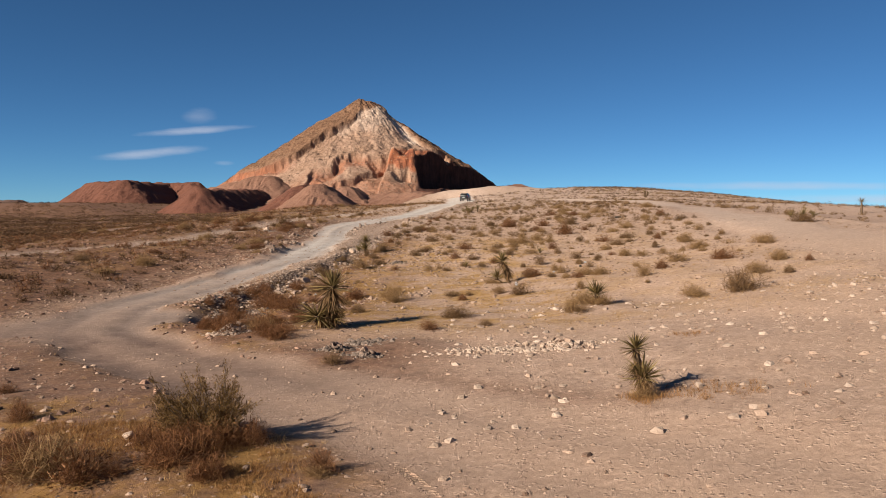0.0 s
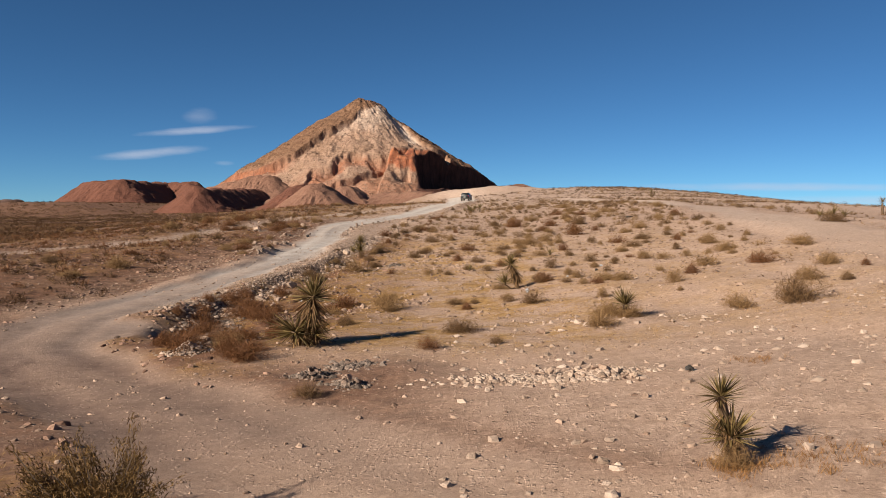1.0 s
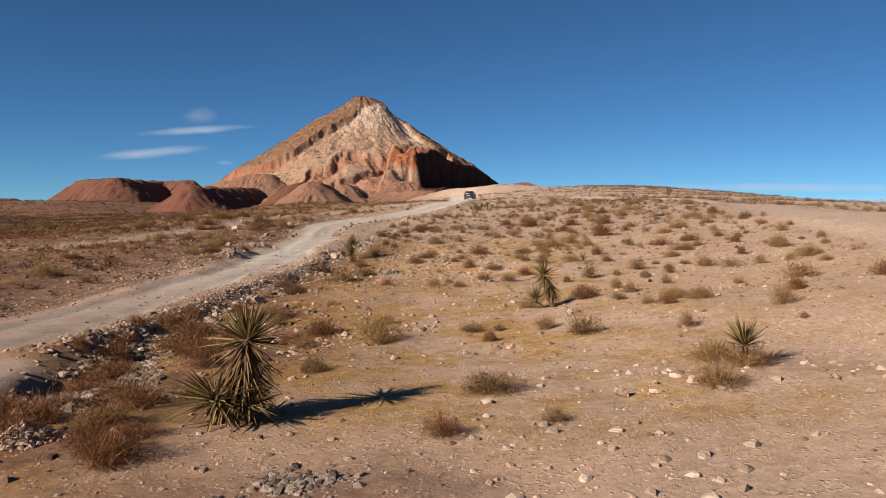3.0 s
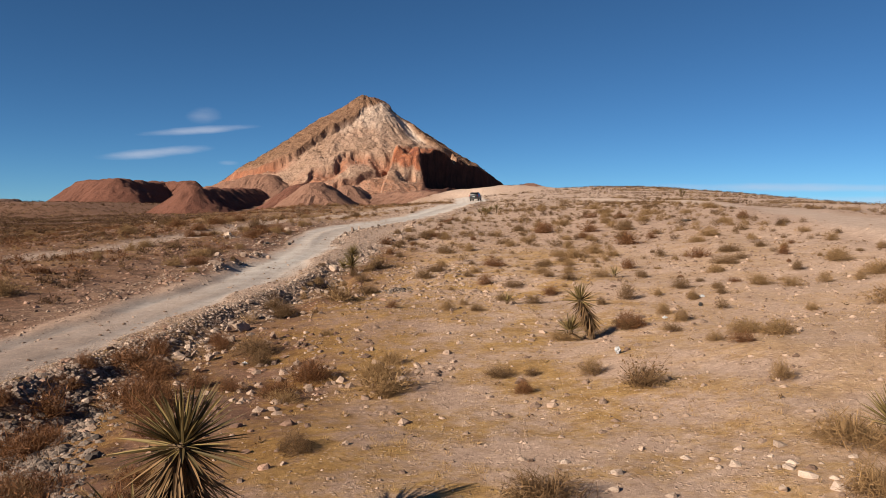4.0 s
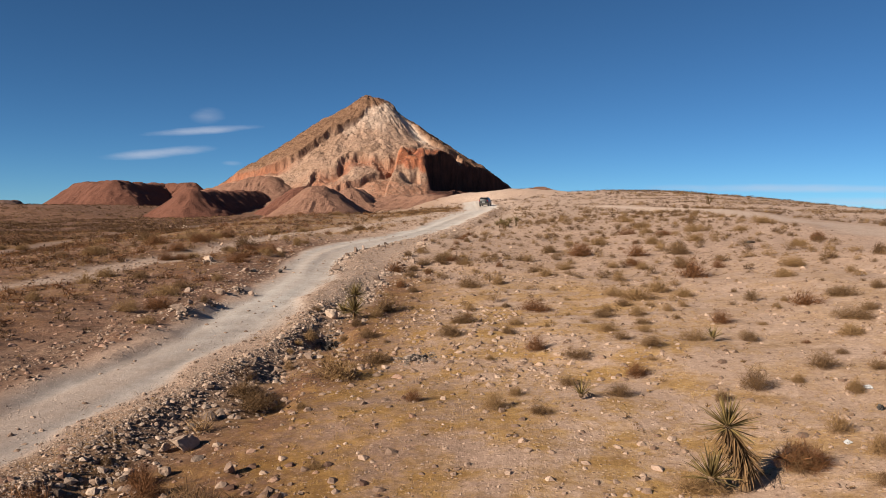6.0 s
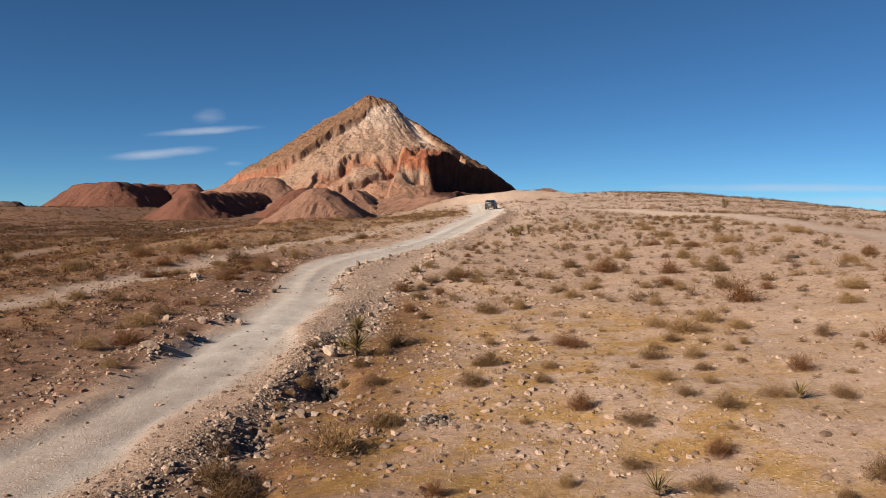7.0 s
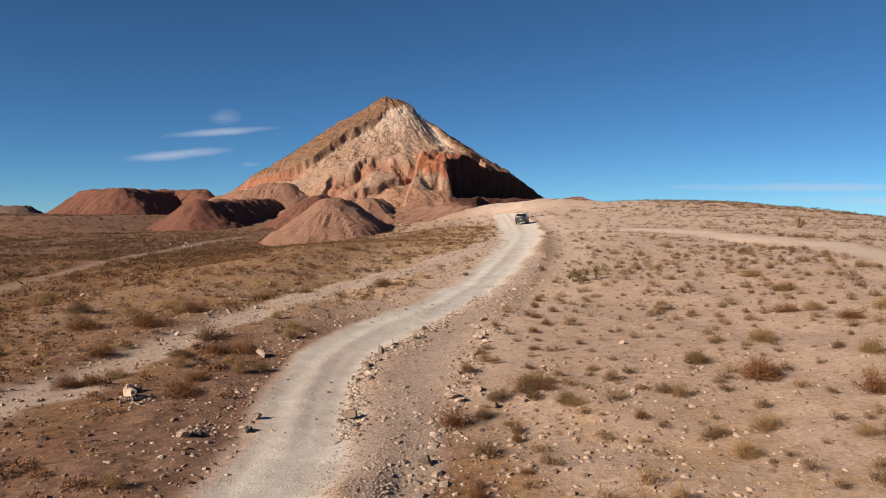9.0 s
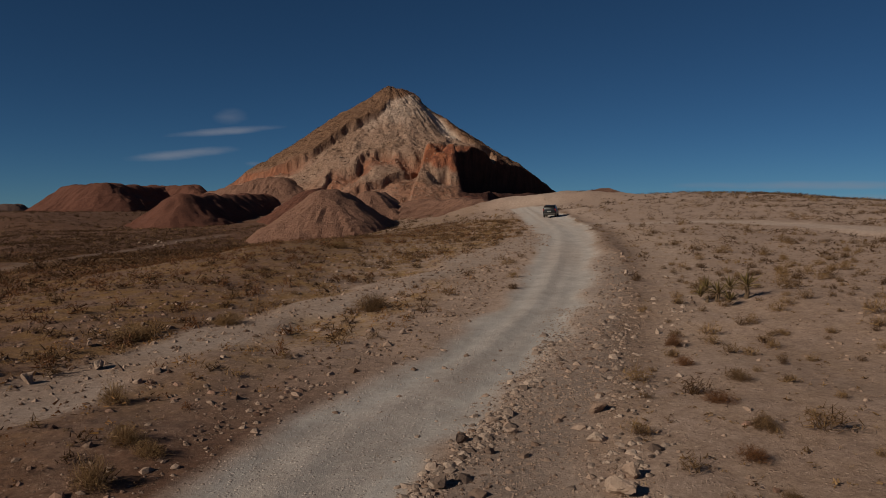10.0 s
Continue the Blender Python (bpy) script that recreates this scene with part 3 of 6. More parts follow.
spoil_heap(((-160, 312, 15.2), (-151, 304, 15.7), (-139.5, 299, 15.9), (-141, 345, 15.9)), 5.5, HEAP_RED, "long flat-topped heap of dark red spoil", 201, slope=0.7, flat=1.2)
spoil_heap(((-150, 346, 16.6), (-128, 340, 16.4), (-121, 326, 14.2)), 7, HEAP_RED, "red spoil ridge behind the other heaps", 211, flat=1.5)
spoil_heap(((-91, 242, 10.2), (-86.5, 236, 11.0), (-88.5, 262, 11.4), (-89, 304, 12.6)), 3.2, HEAP_RED, "reddish brown spoil heap with a shaded flank", 221, flat=1.0)
spoil_heap(((-112, 318, 14.2), (-98, 316, 17.2), (-88, 317, 18.5), (-88.5, 340, 18.5)), 7, HEAP_PINK, "broad pinkish spoil heap against the hill", 261, slope=0.6, flat=0.8)
spoil_heap(((-58.2, 247, 12.9), (-59.2, 262, 13.0)), 5, HEAP_RED, "small pointed heap of red rubble", 251, slope=0.72, flat=0.4)
spoil_heap(((-73, 288, 11.0), (-67, 289, 11.4), (-67.5, 300, 11.4)), 6, HEAP_PINK, "low pinkish spoil heap between larger ones", 225, slope=0.6)
spoil_heap(((-42.0, 194, 10.5), (-43.2, 214, 10.7)), 1.0, HEAP_PINK, "large pinkish spoil heap of loose rubble", 231, slope=0.72, flat=1.5)
spoil_heap(((-41.0, 231, 11.5), (-42.0, 256, 11.6)), 3.5, HEAP_PINK, "pinkish spoil heap with a shaded side", 241, flat=0.6)
spoil_heap(((-21, 268, 11.2), (-18, 270, 11.0)), 8, HEAP_RED, "small dark mound of rubble at the foot of the hill", 271, slope=0.6, flat=0.5)
spoil_heap(((-31, 240, 9.6), (-24, 232, 9.5), (-17, 224, 9.4)), 6.0, HEAP_PINK, "long low pinkish spoil heap beside the road's end", 291, slope=0.42, flat=2.0)
spoil_heap(((6.6, 214, 11.1), (8.4, 215, 11.2)), 9.5, HEAP_PINK, "small pink mound on the tan bank", 281, slope=0.55, flat=0.5)


def far_mesa():
    spoil_heap(((-362, 520, 11.4), (-322, 520, 11.4)), 2, MESA, "dark flat-topped ridge on the horizon", 291, flat=6)


far_mesa()

# ---- templates for plants and stones ----


def strips(lines, widths, turn):
    """Thin ribbons along lines (n, k, 3), with widths (n, k) and a side direction (n, 3): places and quads."""
    n, k, _ = lines.shape
    side = turn[:, None, :] * widths[..., None] * 0.5
    verts = np.stack([lines - side, lines + side], 2).reshape(-1, 3)
    base = (np.arange(n) * k * 2)[:, None] + (np.arange(k - 1) * 2)[None]
    faces = np.stack([base, base + 1, base + 3, base + 2], -1).reshape(-1, 4)
    return verts, faces


def across(ways, rng):
    side = np.cross(ways, rng.normal(size=ways.shape))
    return side / (np.linalg.norm(side, axis=1, keepdims=True) + 1e-9)


def shrub_template(seed, stems=130, twigs=2, tall=0.55, thick=0.012, spread_out=1.0, leafy=0, bends=4):
    """A low dome of branching dry stems, one unit wide."""
    rng = np.random.default_rng(seed)
    az = rng.uniform(0, 2 * np.pi, stems)
    lift = np.arccos(rng.uniform(0.05, 1, stems) ** 0.8)
    lean = 0.25 * rng.normal(size=(1, 3)) * (1, 1, 0)
    ways = np.stack([np.cos(az) * np.sin(lift) * spread_out, np.sin(az) * np.sin(lift) * spread_out, np.cos(lift) * tall * 2], 1) + lean * 0.4
    size = 0.5 * rng.uniform(0.55, 1.0, (stems, 1)) * (1 + 0.25 * np.sin(az * 2 + seed))[:, None]
    root = rng.normal(size=(stems, 3)) * (0.10, 0.10, 0)
    s = np.linspace(0, 1, bends)[None, :, None]
    bend = rng.normal(size=(stems, 1, 3)) * 0.10
    lines = root[:, None] + ways[:, None] * size[:, None] * s + bend * s * s
    lines[..., 2] = np.maximum(lines[..., 2] + 0.02 - 0.05 * s[..., 0] ** 2, -0.02)
    widths = thick * np.linspace(1.2, 0.45, bends)[None] * rng.uniform(0.6, 1.3, (stems, 1))
    v, f = strips(lines, widths, across(ways, rng))
    verts, faces = [v], [f]
    count = len(v)
    for _ in range(twigs):
        at = rng.uniform(0.45, 1.0, stems)
        start = root + ways * size * at[:, None] + bend[:, 0] * (at**2)[:, None]
        way = ways + rng.normal(size=(stems, 3)) * 0.9
        way *= 0.16 * rng.uniform(0.5, 1.3, (stems, 1))
        lines2 = start[:, None] + way[:, None] * np.linspace(0, 1, 3)[None, :, None]
        v, f = strips(lines2, thick * np.array([[0.8, 0.7, 0.35]]) * np.ones((stems, 1)), across(way, rng))
        verts.append(v)
        faces.append(f + count)
        count += len(v)
    if leafy:
        pick = rng.integers(0, stems, leafy)
        at = rng.uniform(0.3, 1.05, leafy)[:, None]
        start = root[pick] + ways[pick] * size[pick] * at + rng.normal(size=(leafy, 3)) * 0.05
        way = (ways[pick] + rng.normal(size=(leafy, 3))) * 0.028
        v, f = strips(start[:, None] + way[:, None] * np.linspace(0, 1, 2)[None, :, None], np.full((leafy, 2), 0.02), across(way, rng))
        verts.append(v)
        faces.append(f + count)
    verts = np.concatenate(verts)
    verts[:, 2] = np.maximum(verts[:, 2], -0.03)
    return verts, np.concatenate(faces)


def mound_template(seed, fibres=760, stems=40, tall=0.42):
    """A soft rounded shrub of fine twigs, one unit wide, of a few lobes."""
    rng = np.random.default_rng(seed)
    lobes = rng.integers(3, 6)
    mid = np.c_[rng.normal(size=(lobes, 2)) * 0.17, np.zeros(lobes)]
    reach = rng.uniform(0.26, 0.42, lobes)
    pick = rng.integers(0, lobes, fibres)
    way = rng.normal(size=(fibres, 3))
    way /= np.linalg.norm(way, axis=1, keepdims=True)
    way[:, 2] = np.abs(way[:, 2])
    deep = rng.uniform(0.25, 1.0, fibres) ** 0.6
    start = mid[pick] + way * (1, 1, tall * 2) * (reach[pick] * deep)[:, None]
    run = (0.55 * way + 0.7 * rng.normal(size=(fibres, 3)) + (0, 0, 0.1)) * rng.uniform(0.05, 0.12, (fibres, 1))
    v, f = strips(start[:, None] + run[:, None] * np.array([-0.6, 0.7])[None, :, None], np.array([[0.0064, 0.0026]]) * rng.uniform(0.7, 1.4, (fibres, 1)), across(run, rng))
    pick = rng.integers(0, lobes, stems)
    way = rng.normal(size=(stems, 3))
    way /= np.linalg.norm(way, axis=1, keepdims=True)
    way[:, 2] = np.abs(way[:, 2])
    end = mid[pick] + way * (1, 1, tall * 2.1) * (reach[pick] * rng.uniform(0.7, 1.15, stems))[:, None]
    root = rng.normal(size=(stems, 3)) * (0.06, 0.06, 0)
    lines = root[:, None] + (end - root)[:, None] * np.linspace(0, 1, 3)[None, :, None] + rng.normal(size=(stems, 3, 3)) * 0.02
    v2, f2 = strips(lines, np.array([[0.014, 0.010, 0.005]]) * np.ones((stems, 1)), across(end, rng))
    verts = np.concatenate([v, v2])
    verts[:, 2] = np.maximum(verts[:, 2], -0.02)
    return verts, np.concatenate([f, f2 + len(v)])


def cushion_template(seed, fibres=900, tall=0.40, thick=0.011):
    """A soft low shrub of fine twigs that fan out from a few roots, one unit wide, denser within than at its ragged rim."""
    rng = np.random.default_rng(seed)
    crowns = int(rng.integers(2, 5))
    root = np.c_[rng.normal(size=(crowns, 2)) * 0.11, np.zeros(crowns)][rng.integers(0, crowns, fibres)]
    az = rng.uniform(0, 2 * np.pi, fibres)
    up = rng.uniform(0.02, 1, fibres) ** 0.8
    way = np.stack([np.cos(az) * np.sqrt(1 - up * up), np.sin(az) * np.sqrt(1 - up * up), up], 1)
    reach = 0.42 * (1 + 0.2 * np.sin(az * 2 + seed) + 0.14 * np.sin(az * 5 + 2 * seed + up * 4)) * rng.uniform(0.35, 1.0, fibres) ** 0.55
    end = root + way * (1, 1, tall * 2) * reach[:, None]
    run = (0.75 * way * (1, 1, tall * 2) + 0.42 * rng.normal(size=(fibres, 3))) * rng.uniform(0.10, 0.20, (fibres, 1)) * (thick / 0.011) ** 0.3
    lines = np.stack([end - run, end], 1)
    v, f = strips(lines, np.array([[thick * 1.05, thick * 0.25]]) * rng.uniform(0.6, 1.3, (fibres, 1)), across(run, rng))
    v[:, 2] = np.maximum(v[:, 2], -0.02)
    return v, f


def tuft_template(seed, blades=10, tall=0.6):
    """A small tuft of grass, one unit wide."""
    rng = np.random.default_rng(seed)
    az = rng.uniform(0, 2 * np.pi, blades)
    out = rng.uniform(0.1, 0.55, blades)
    up = tall * rng.uniform(0.35, 1.0, blades)
    end = np.stack([np.cos(az) * out, np.sin(az) * out, up], 1)
    s = np.array([0, 1.0])[None, :, None]
    lines = rng.normal(size=(blades, 1, 3)) * (0.22, 0.22, 0) + end[:, None] * s
    return strips(lines, np.array([[0.036, 0.010]]) * np.ones((blades, 1)), across(end, rng))


ICO_R = (1 + 5**0.5) / 2
ICO_V = np.array([(-1, ICO_R, 0), (1, ICO_R, 0), (-1, -ICO_R, 0), (1, -ICO_R, 0), (0, -1, ICO_R), (0, 1, ICO_R), (0, -1, -ICO_R), (0, 1, -ICO_R),
                  (ICO_R, 0, -1), (ICO_R, 0, 1), (-ICO_R, 0, -1), (-ICO_R, 0, 1)]) / math.hypot(1, ICO_R)
ICO_F = np.array([(0, 11, 5), (0, 5, 1), (0, 1, 7), (0, 7, 10), (0, 10, 11), (1, 5, 9), (5, 11, 4), (11, 10, 2), (10, 7, 6), (7, 1, 8),
                  (3, 9, 4), (3, 4, 2), (3, 2, 6), (3, 6, 8), (3, 8, 9), (4, 9, 5), (2, 4, 11), (6, 2, 10), (8, 6, 7), (9, 8, 1)])


def stone_template(seed, fine=True):
    """An angular stone about one unit across: a ball cut by planes."""
    rng = np.random.default_rng(seed)
    bm = bmesh.new()
    bmesh.ops.create_icosphere(bm, subdivisions=3 if fine else 1, radius=0.5)
    v = np.array([p.co[:] for p in bm.verts])
    f = np.array([[c.index for c in face.verts] for face in bm.faces])
    bm.free()
    for _ in range(15 if fine else 5):
        normal = rng.normal(size=3)
        normal /= np.linalg.norm(normal)
        limit = rng.uniform(0.15, 0.36)
        over = np.clip(v @ normal - limit, 0, None)
        v = v - over[:, None] * normal
    v = v * rng.uniform(0.75, 1.2, 3) * (1, 1, 0.75)
    v = v + rng.normal(size=v.shape) * (0.012 if fine else 0.04)
    return v, f


def scattered(name, templates, places, sizes, material, label, category, seed, heights=None, flatten=1.0, smooth=False):
    """One mesh of many turned and scaled copies of the templates, lying on the ground: what nobody could count."""
    rng = np.random.default_rng(seed)
    places = np.asarray(places)
    z = relief(places[:, 0], places[:, 1])[0] if heights is None else heights
    which = rng.integers(0, len(templates), len(places))
    verts, faces, count = [], [], 0
    for k, (tv, tf) in enumerate(templates):
        mine = np.where(which == k)[0]
        if not len(mine):
            continue
        a = rng.uniform(0, 2 * np.pi, len(mine))
        c, s = np.cos(a), np.sin(a)
        size = np.asarray(sizes)[mine]
        x = (tv[None, :, 0] * c[:, None] - tv[None, :, 1] * s[:, None]) * size[:, None] + places[mine, 0][:, None]
        y = (tv[None, :, 0] * s[:, None] + tv[None, :, 1] * c[:, None]) * size[:, None] + places[mine, 1][:, None]
        h = tv[None, :, 2] * size[:, None] * flatten + z[mine][:, None]
        verts.append(np.stack([x, y, h], -1).reshape(-1, 3))
        faces.append((tf[None] + (np.arange(len(mine)) * len(tv))[:, None, None] + count).reshape(-1, tf.shape[1]))
        count += len(mine) * len(tv)
    mesh = raw_mesh(name, np.concatenate(verts), np.concatenate(faces), material, smooth)
    return tagged(new(name, mesh), label, category, kind="stuff")


def scatter_places(count, low, high, chance, seed):
    """Random places in a box of the plan, kept where chance(x, y) says so."""
    rng = np.random.default_rng(seed)
    p = rng.uniform(low, high, (count, 2))
    return p[rng.uniform(size=count) < chance(p[:, 0], p[:, 1])]


def bare(x, y):
    """1 on roads and tracks, 0 elsewhere."""
    d, s, road = road_strength(x, y)
    lane = line_distance(x, y, SIDE_LANE)[0] < 1.3
    loop = line_distance(x, y, LOOP_TRACK)[0] < 2.7
    old = line_distance(x, y, OLD_TRACK)[0] < 1.1
    field = line_distance(x, y, FIELD_TRACK)[0] < 1.5
    return np.maximum.reduce([road, lane * 1.0, loop * 1.0, old * 1.0, field * 1.0])


# ---- yuccas ----


def leaf_mesh(name, material, seed):
    """A stiff folded blade along +y, one unit long."""
    rng = np.random.default_rng(seed)
    droop = rng.uniform(0.02, 0.10)
    verts, faces = [], []
    for k, (s, w) in enumerate(((0, 0.022), (0.3, 0.030), (0.7, 0.021), (1.0, 0.002))):
        z = -droop * s * s
        verts += [(-w, s, z + w * 0.35), (0, s, z - w * 0.15), (w, s, z + w * 0.35)]
        if k:
            b = 3 * k
            faces += [(b - 3, b - 2, b + 1, b), (b - 2, b - 1, b + 2, b + 1)]
    return raw_mesh(name, verts, faces, material, False)


LIVE_LEAVES = [leaf_mesh("leaf", YUCCA_LEAF, k) for k in range(3)]
DEAD_LEAVES = [leaf_mesh("dead_leaf", YUCCA_DEAD, 10 + k) for k in range(2)]


def yucca_rosette(yucca, centre, radius, count, rng, low=-35, high=85):
    """A head of leaves: a small woody heart with the leaves on it."""
    bm = bmesh.new()
    bmesh.ops.create_icosphere(bm, subdivisions=2, radius=radius * 0.13)
    for v in bm.verts:
        v.co += Vector(centre) + Vector(rng.normal(size=3)) * radius * 0.01
    heart = part("rosette", bm, YUCCA_TRUNK, yucca)
    golden = 2.39996
    for k in range(count):
        share = (k + 0.5) / count
        lift = low + (high - low) * (share**0.8)
        az = math.degrees(golden * k) + rng.normal() * 8
        size = radius * rng.uniform(0.6, 1.12) * (0.8 + 0.25 * math.sin(share * math.pi))
        dry = lift < -18
        leaf = new("dead_leaf" if dry else "leaf", DEAD_LEAVES[int(rng.integers(2))] if dry else LIVE_LEAVES[int(rng.integers(3))])
        leaf.parent = heart
        turn = Euler((radians(lift + rng.normal() * 9), radians(rng.normal() * 15), radians(az)))
        leaf.matrix_basis = Matrix.LocRotScale(Vector(centre), turn, (size, size, size))


def yucca_skirt(yucca, low, high, radius, count, rng):
    """Dead leaves that hang round the trunk."""
    for k in range(count):
        share = rng.uniform(0, 1)
        az = rng.uniform(0, 360)
        at = Vector(low).lerp(Vector(high), share)
        leaf = new("dead_leaf", DEAD_LEAVES[int(rng.integers(2))])
        leaf.parent = yucca
        size = radius * rng.uniform(0.7, 1.2)
        leaf.matrix_basis = Matrix.LocRotScale(at, Euler((radians(rng.uniform(-84, -24)), 0, radians(az))), (size, size, size))


def yucca_trunk(yucca, low, high, thick):
    bm = bmesh.new()
    low, high = Vector(low), Vector(high)
    rings = []
    rng = np.random.default_rng(int(abs(low.x * 100 + high.z * 1000)) + 3)
    for k in range(7):
        c = low.lerp(high, k / 6) + Vector((0.02 * math.sin(k * 2.1), 0.02 * math.cos(k * 1.7), 0))
        r = thick * (1.15 - 0.35 * k / 6)
        rings.append([bm.verts.new(c + Vector((math.cos(a) * r, math.sin(a) * r, 0)) * rng.uniform(0.85, 1.15)) for a in np.linspace(0, 2 * np.pi, 11)[:-1]])
    for a, b in zip(rings, rings[1:]):
        for i in range(10):
            bm.faces.new((a[i], a[(i + 1) % 10], b[(i + 1) % 10], b[i]))
    bm.faces.new(rings[-1])
    bm.faces.new(rings[0][::-1])
    part("trunk", bm, YUCCA_TRUNK, yucca)


def yucca(x, y, heads, label, seed, trunks=(), skirts=()):
    """heads: (dx, dy, height, radius, leaves, lowest lift, highest lift where it is not upright); trunks: (low, high, thickness); skirts: (low, high, length, count)."""
    rng = np.random.default_rng(seed)
    made = new("yucca")
    made.location = (x, y, height(x, y))
    for low, high, thick in trunks:
        yucca_trunk(made, low, high, thick)
    for dx, dy, h, radius, count, low, *high in heads:
        yucca_rosette(made, (dx, dy, h), radius, count, rng, low, *high)
    for low, high, length, count in skirts:
        yucca_skirt(made, low, high, length, count, rng)
    return tagged(made, label, "yucca", "yuccas on the slope")


yucca(-4.16, 20.75, ((0.09, 0, 1.08, 0.64, 170, -80), (-0.28, -0.15, 0.30, 0.80, 130, -26, 48), (0.16, -0.16, 0.26, 0.54, 90, -32, 50), (-0.1, 0.3, 0.25, 0.5, 40, -10)),
      "tall two-headed yucca with green blades and a brown skirt", 301,
      trunks=(((0, 0, -0.1), (0.05, 0, 1.1), 0.10), ((-0.05, -0.05, -0.1), (-0.22, -0.14, 0.34), 0.07), ((0.05, 0, -0.1), (0.17, -0.17, 0.26), 0.07)),
      skirts=(((0, 0, 0.38), (0.05, 0, 1.05), 0.6, 520), ((-0.2, -0.12, 0.25), (-0.2, -0.12, 0.4), 0.5, 60)))
yucca(1.0, 32.7, ((-0.26, 0, 0.92, 0.52, 130, -70), (-0.5, -0.1, 0.2, 0.54, 80, -5)),
      "leaning single-trunk yucca with a drooping brown skirt", 302,
      trunks=(((0.04, 0, -0.1), (-0.25, 0, 0.92), 0.08), ((-0.1, 0, -0.1), (-0.52, -0.1, 0.22), 0.05)),
      skirts=(((0.06, 0, 0.38), (-0.2, 0, 0.88), 0.44, 260),))
yucca(3.35, 23.5, ((0, 0, 0.30, 0.52, 120, 0),), "stemless yucca rosette growing out of a dry shrub", 303, trunks=(((0, 0, -0.1), (0, 0, 0.3), 0.07),))
yucca(2.36, 11.6, ((-0.13, 0, 0.68, 0.32, 130, -40), (-0.03, -0.05, 0.26, 0.40, 150, -5, 70)), "small yucca with two heads one above the other", 304,
      trunks=(((0.05, 0, -0.1), (-0.13, 0, 0.7), 0.06),), skirts=(((0.02, 0, 0.25), (-0.1, 0, 0.55), 0.3, 220),))
yucca(-0.88, 36.8, ((0, 0, 0.08, 0.40, 40, 10),), "small low yucca on bare stony soil", 305)
yucca(2.92, 41.4, ((0, 0, 0.08, 0.40, 36, 10),), "small low yucca among dry shrubs", 306)
yucca(-7.28, 47.2, ((0.05, -0.1, 0.25, 0.62, 130, -30), (0.0, 0.35, 0.74, 0.55, 120, -45), (-0.35, 0.1, 0.2, 0.45, 60, -10)), "dark green yucca pair beside the dirt road", 307,
      trunks=(((0, 0.35, -0.1), (0, 0.35, 0.72), 0.08), ((0.05, -0.1, -0.1), (0.05, -0.1, 0.25), 0.07)))
yucca(-1.75, 84.4, ((0, 0, 0.30, 0.58, 60, -25), (0.48, 0.3, 0.44, 0.55, 60, -30), (-0.55, 0.1, 0.22, 0.5, 50, -10), (1.0, 0.2, 0.55, 0.6, 64, -30), (0.2, -0.7, 0.14, 0.5, 50, -5), (-0.2, 0.8, 0.4, 0.5, 50, -20)),
      "clump of several short dark green yuccas", 308,
      trunks=(((0, 0, -0.1), (0, 0, 0.45), 0.07), ((0.38, 0.1, -0.1), (0.38, 0.1, 0.34), 0.07), ((1.0, 0.2, -0.1), (1.0, 0.2, 0.55), 0.08), ((-0.34, 0, -0.1), (-0.34, 0, 0.2), 0.06)))
yucca(36.2, 77.4, ((0, 0, 1.2, 0.6, 60, -30),), "upright yucca with one head on the crest", 309,
      trunks=(((0, 0, -0.1), (0, 0, 1.1), 0.1),), skirts=(((0, 0, 0.5), (0, 0, 1.05), 0.4, 30),))
yucca(18.5, 46.7, ((0, 0, 0.35, 0.6, 46, 0), (0.7, 0.2, 0.3, 0.55, 40, 0), (-0.6, 0.2, 0.3, 0.5, 36, 0)), "spreading low yucca clump on the crest", 310)
yucca(25.3, 125.5, ((0, 0, 0.75, 0.6, 90, -50), (0.45, 0, 0.5, 0.55, 70, -40)), "dark branching yucca far across the slope", 311,
      trunks=(((0, 0, -0.1), (0, 0, 0.75), 0.16), ((0.1, 0, -0.1), (0.45, 0, 0.5), 0.12)), skirts=(((0, 0, 0.2), (0, 0, 0.7), 0.4, 60),))

# ---- the creosote bush in the foreground ----


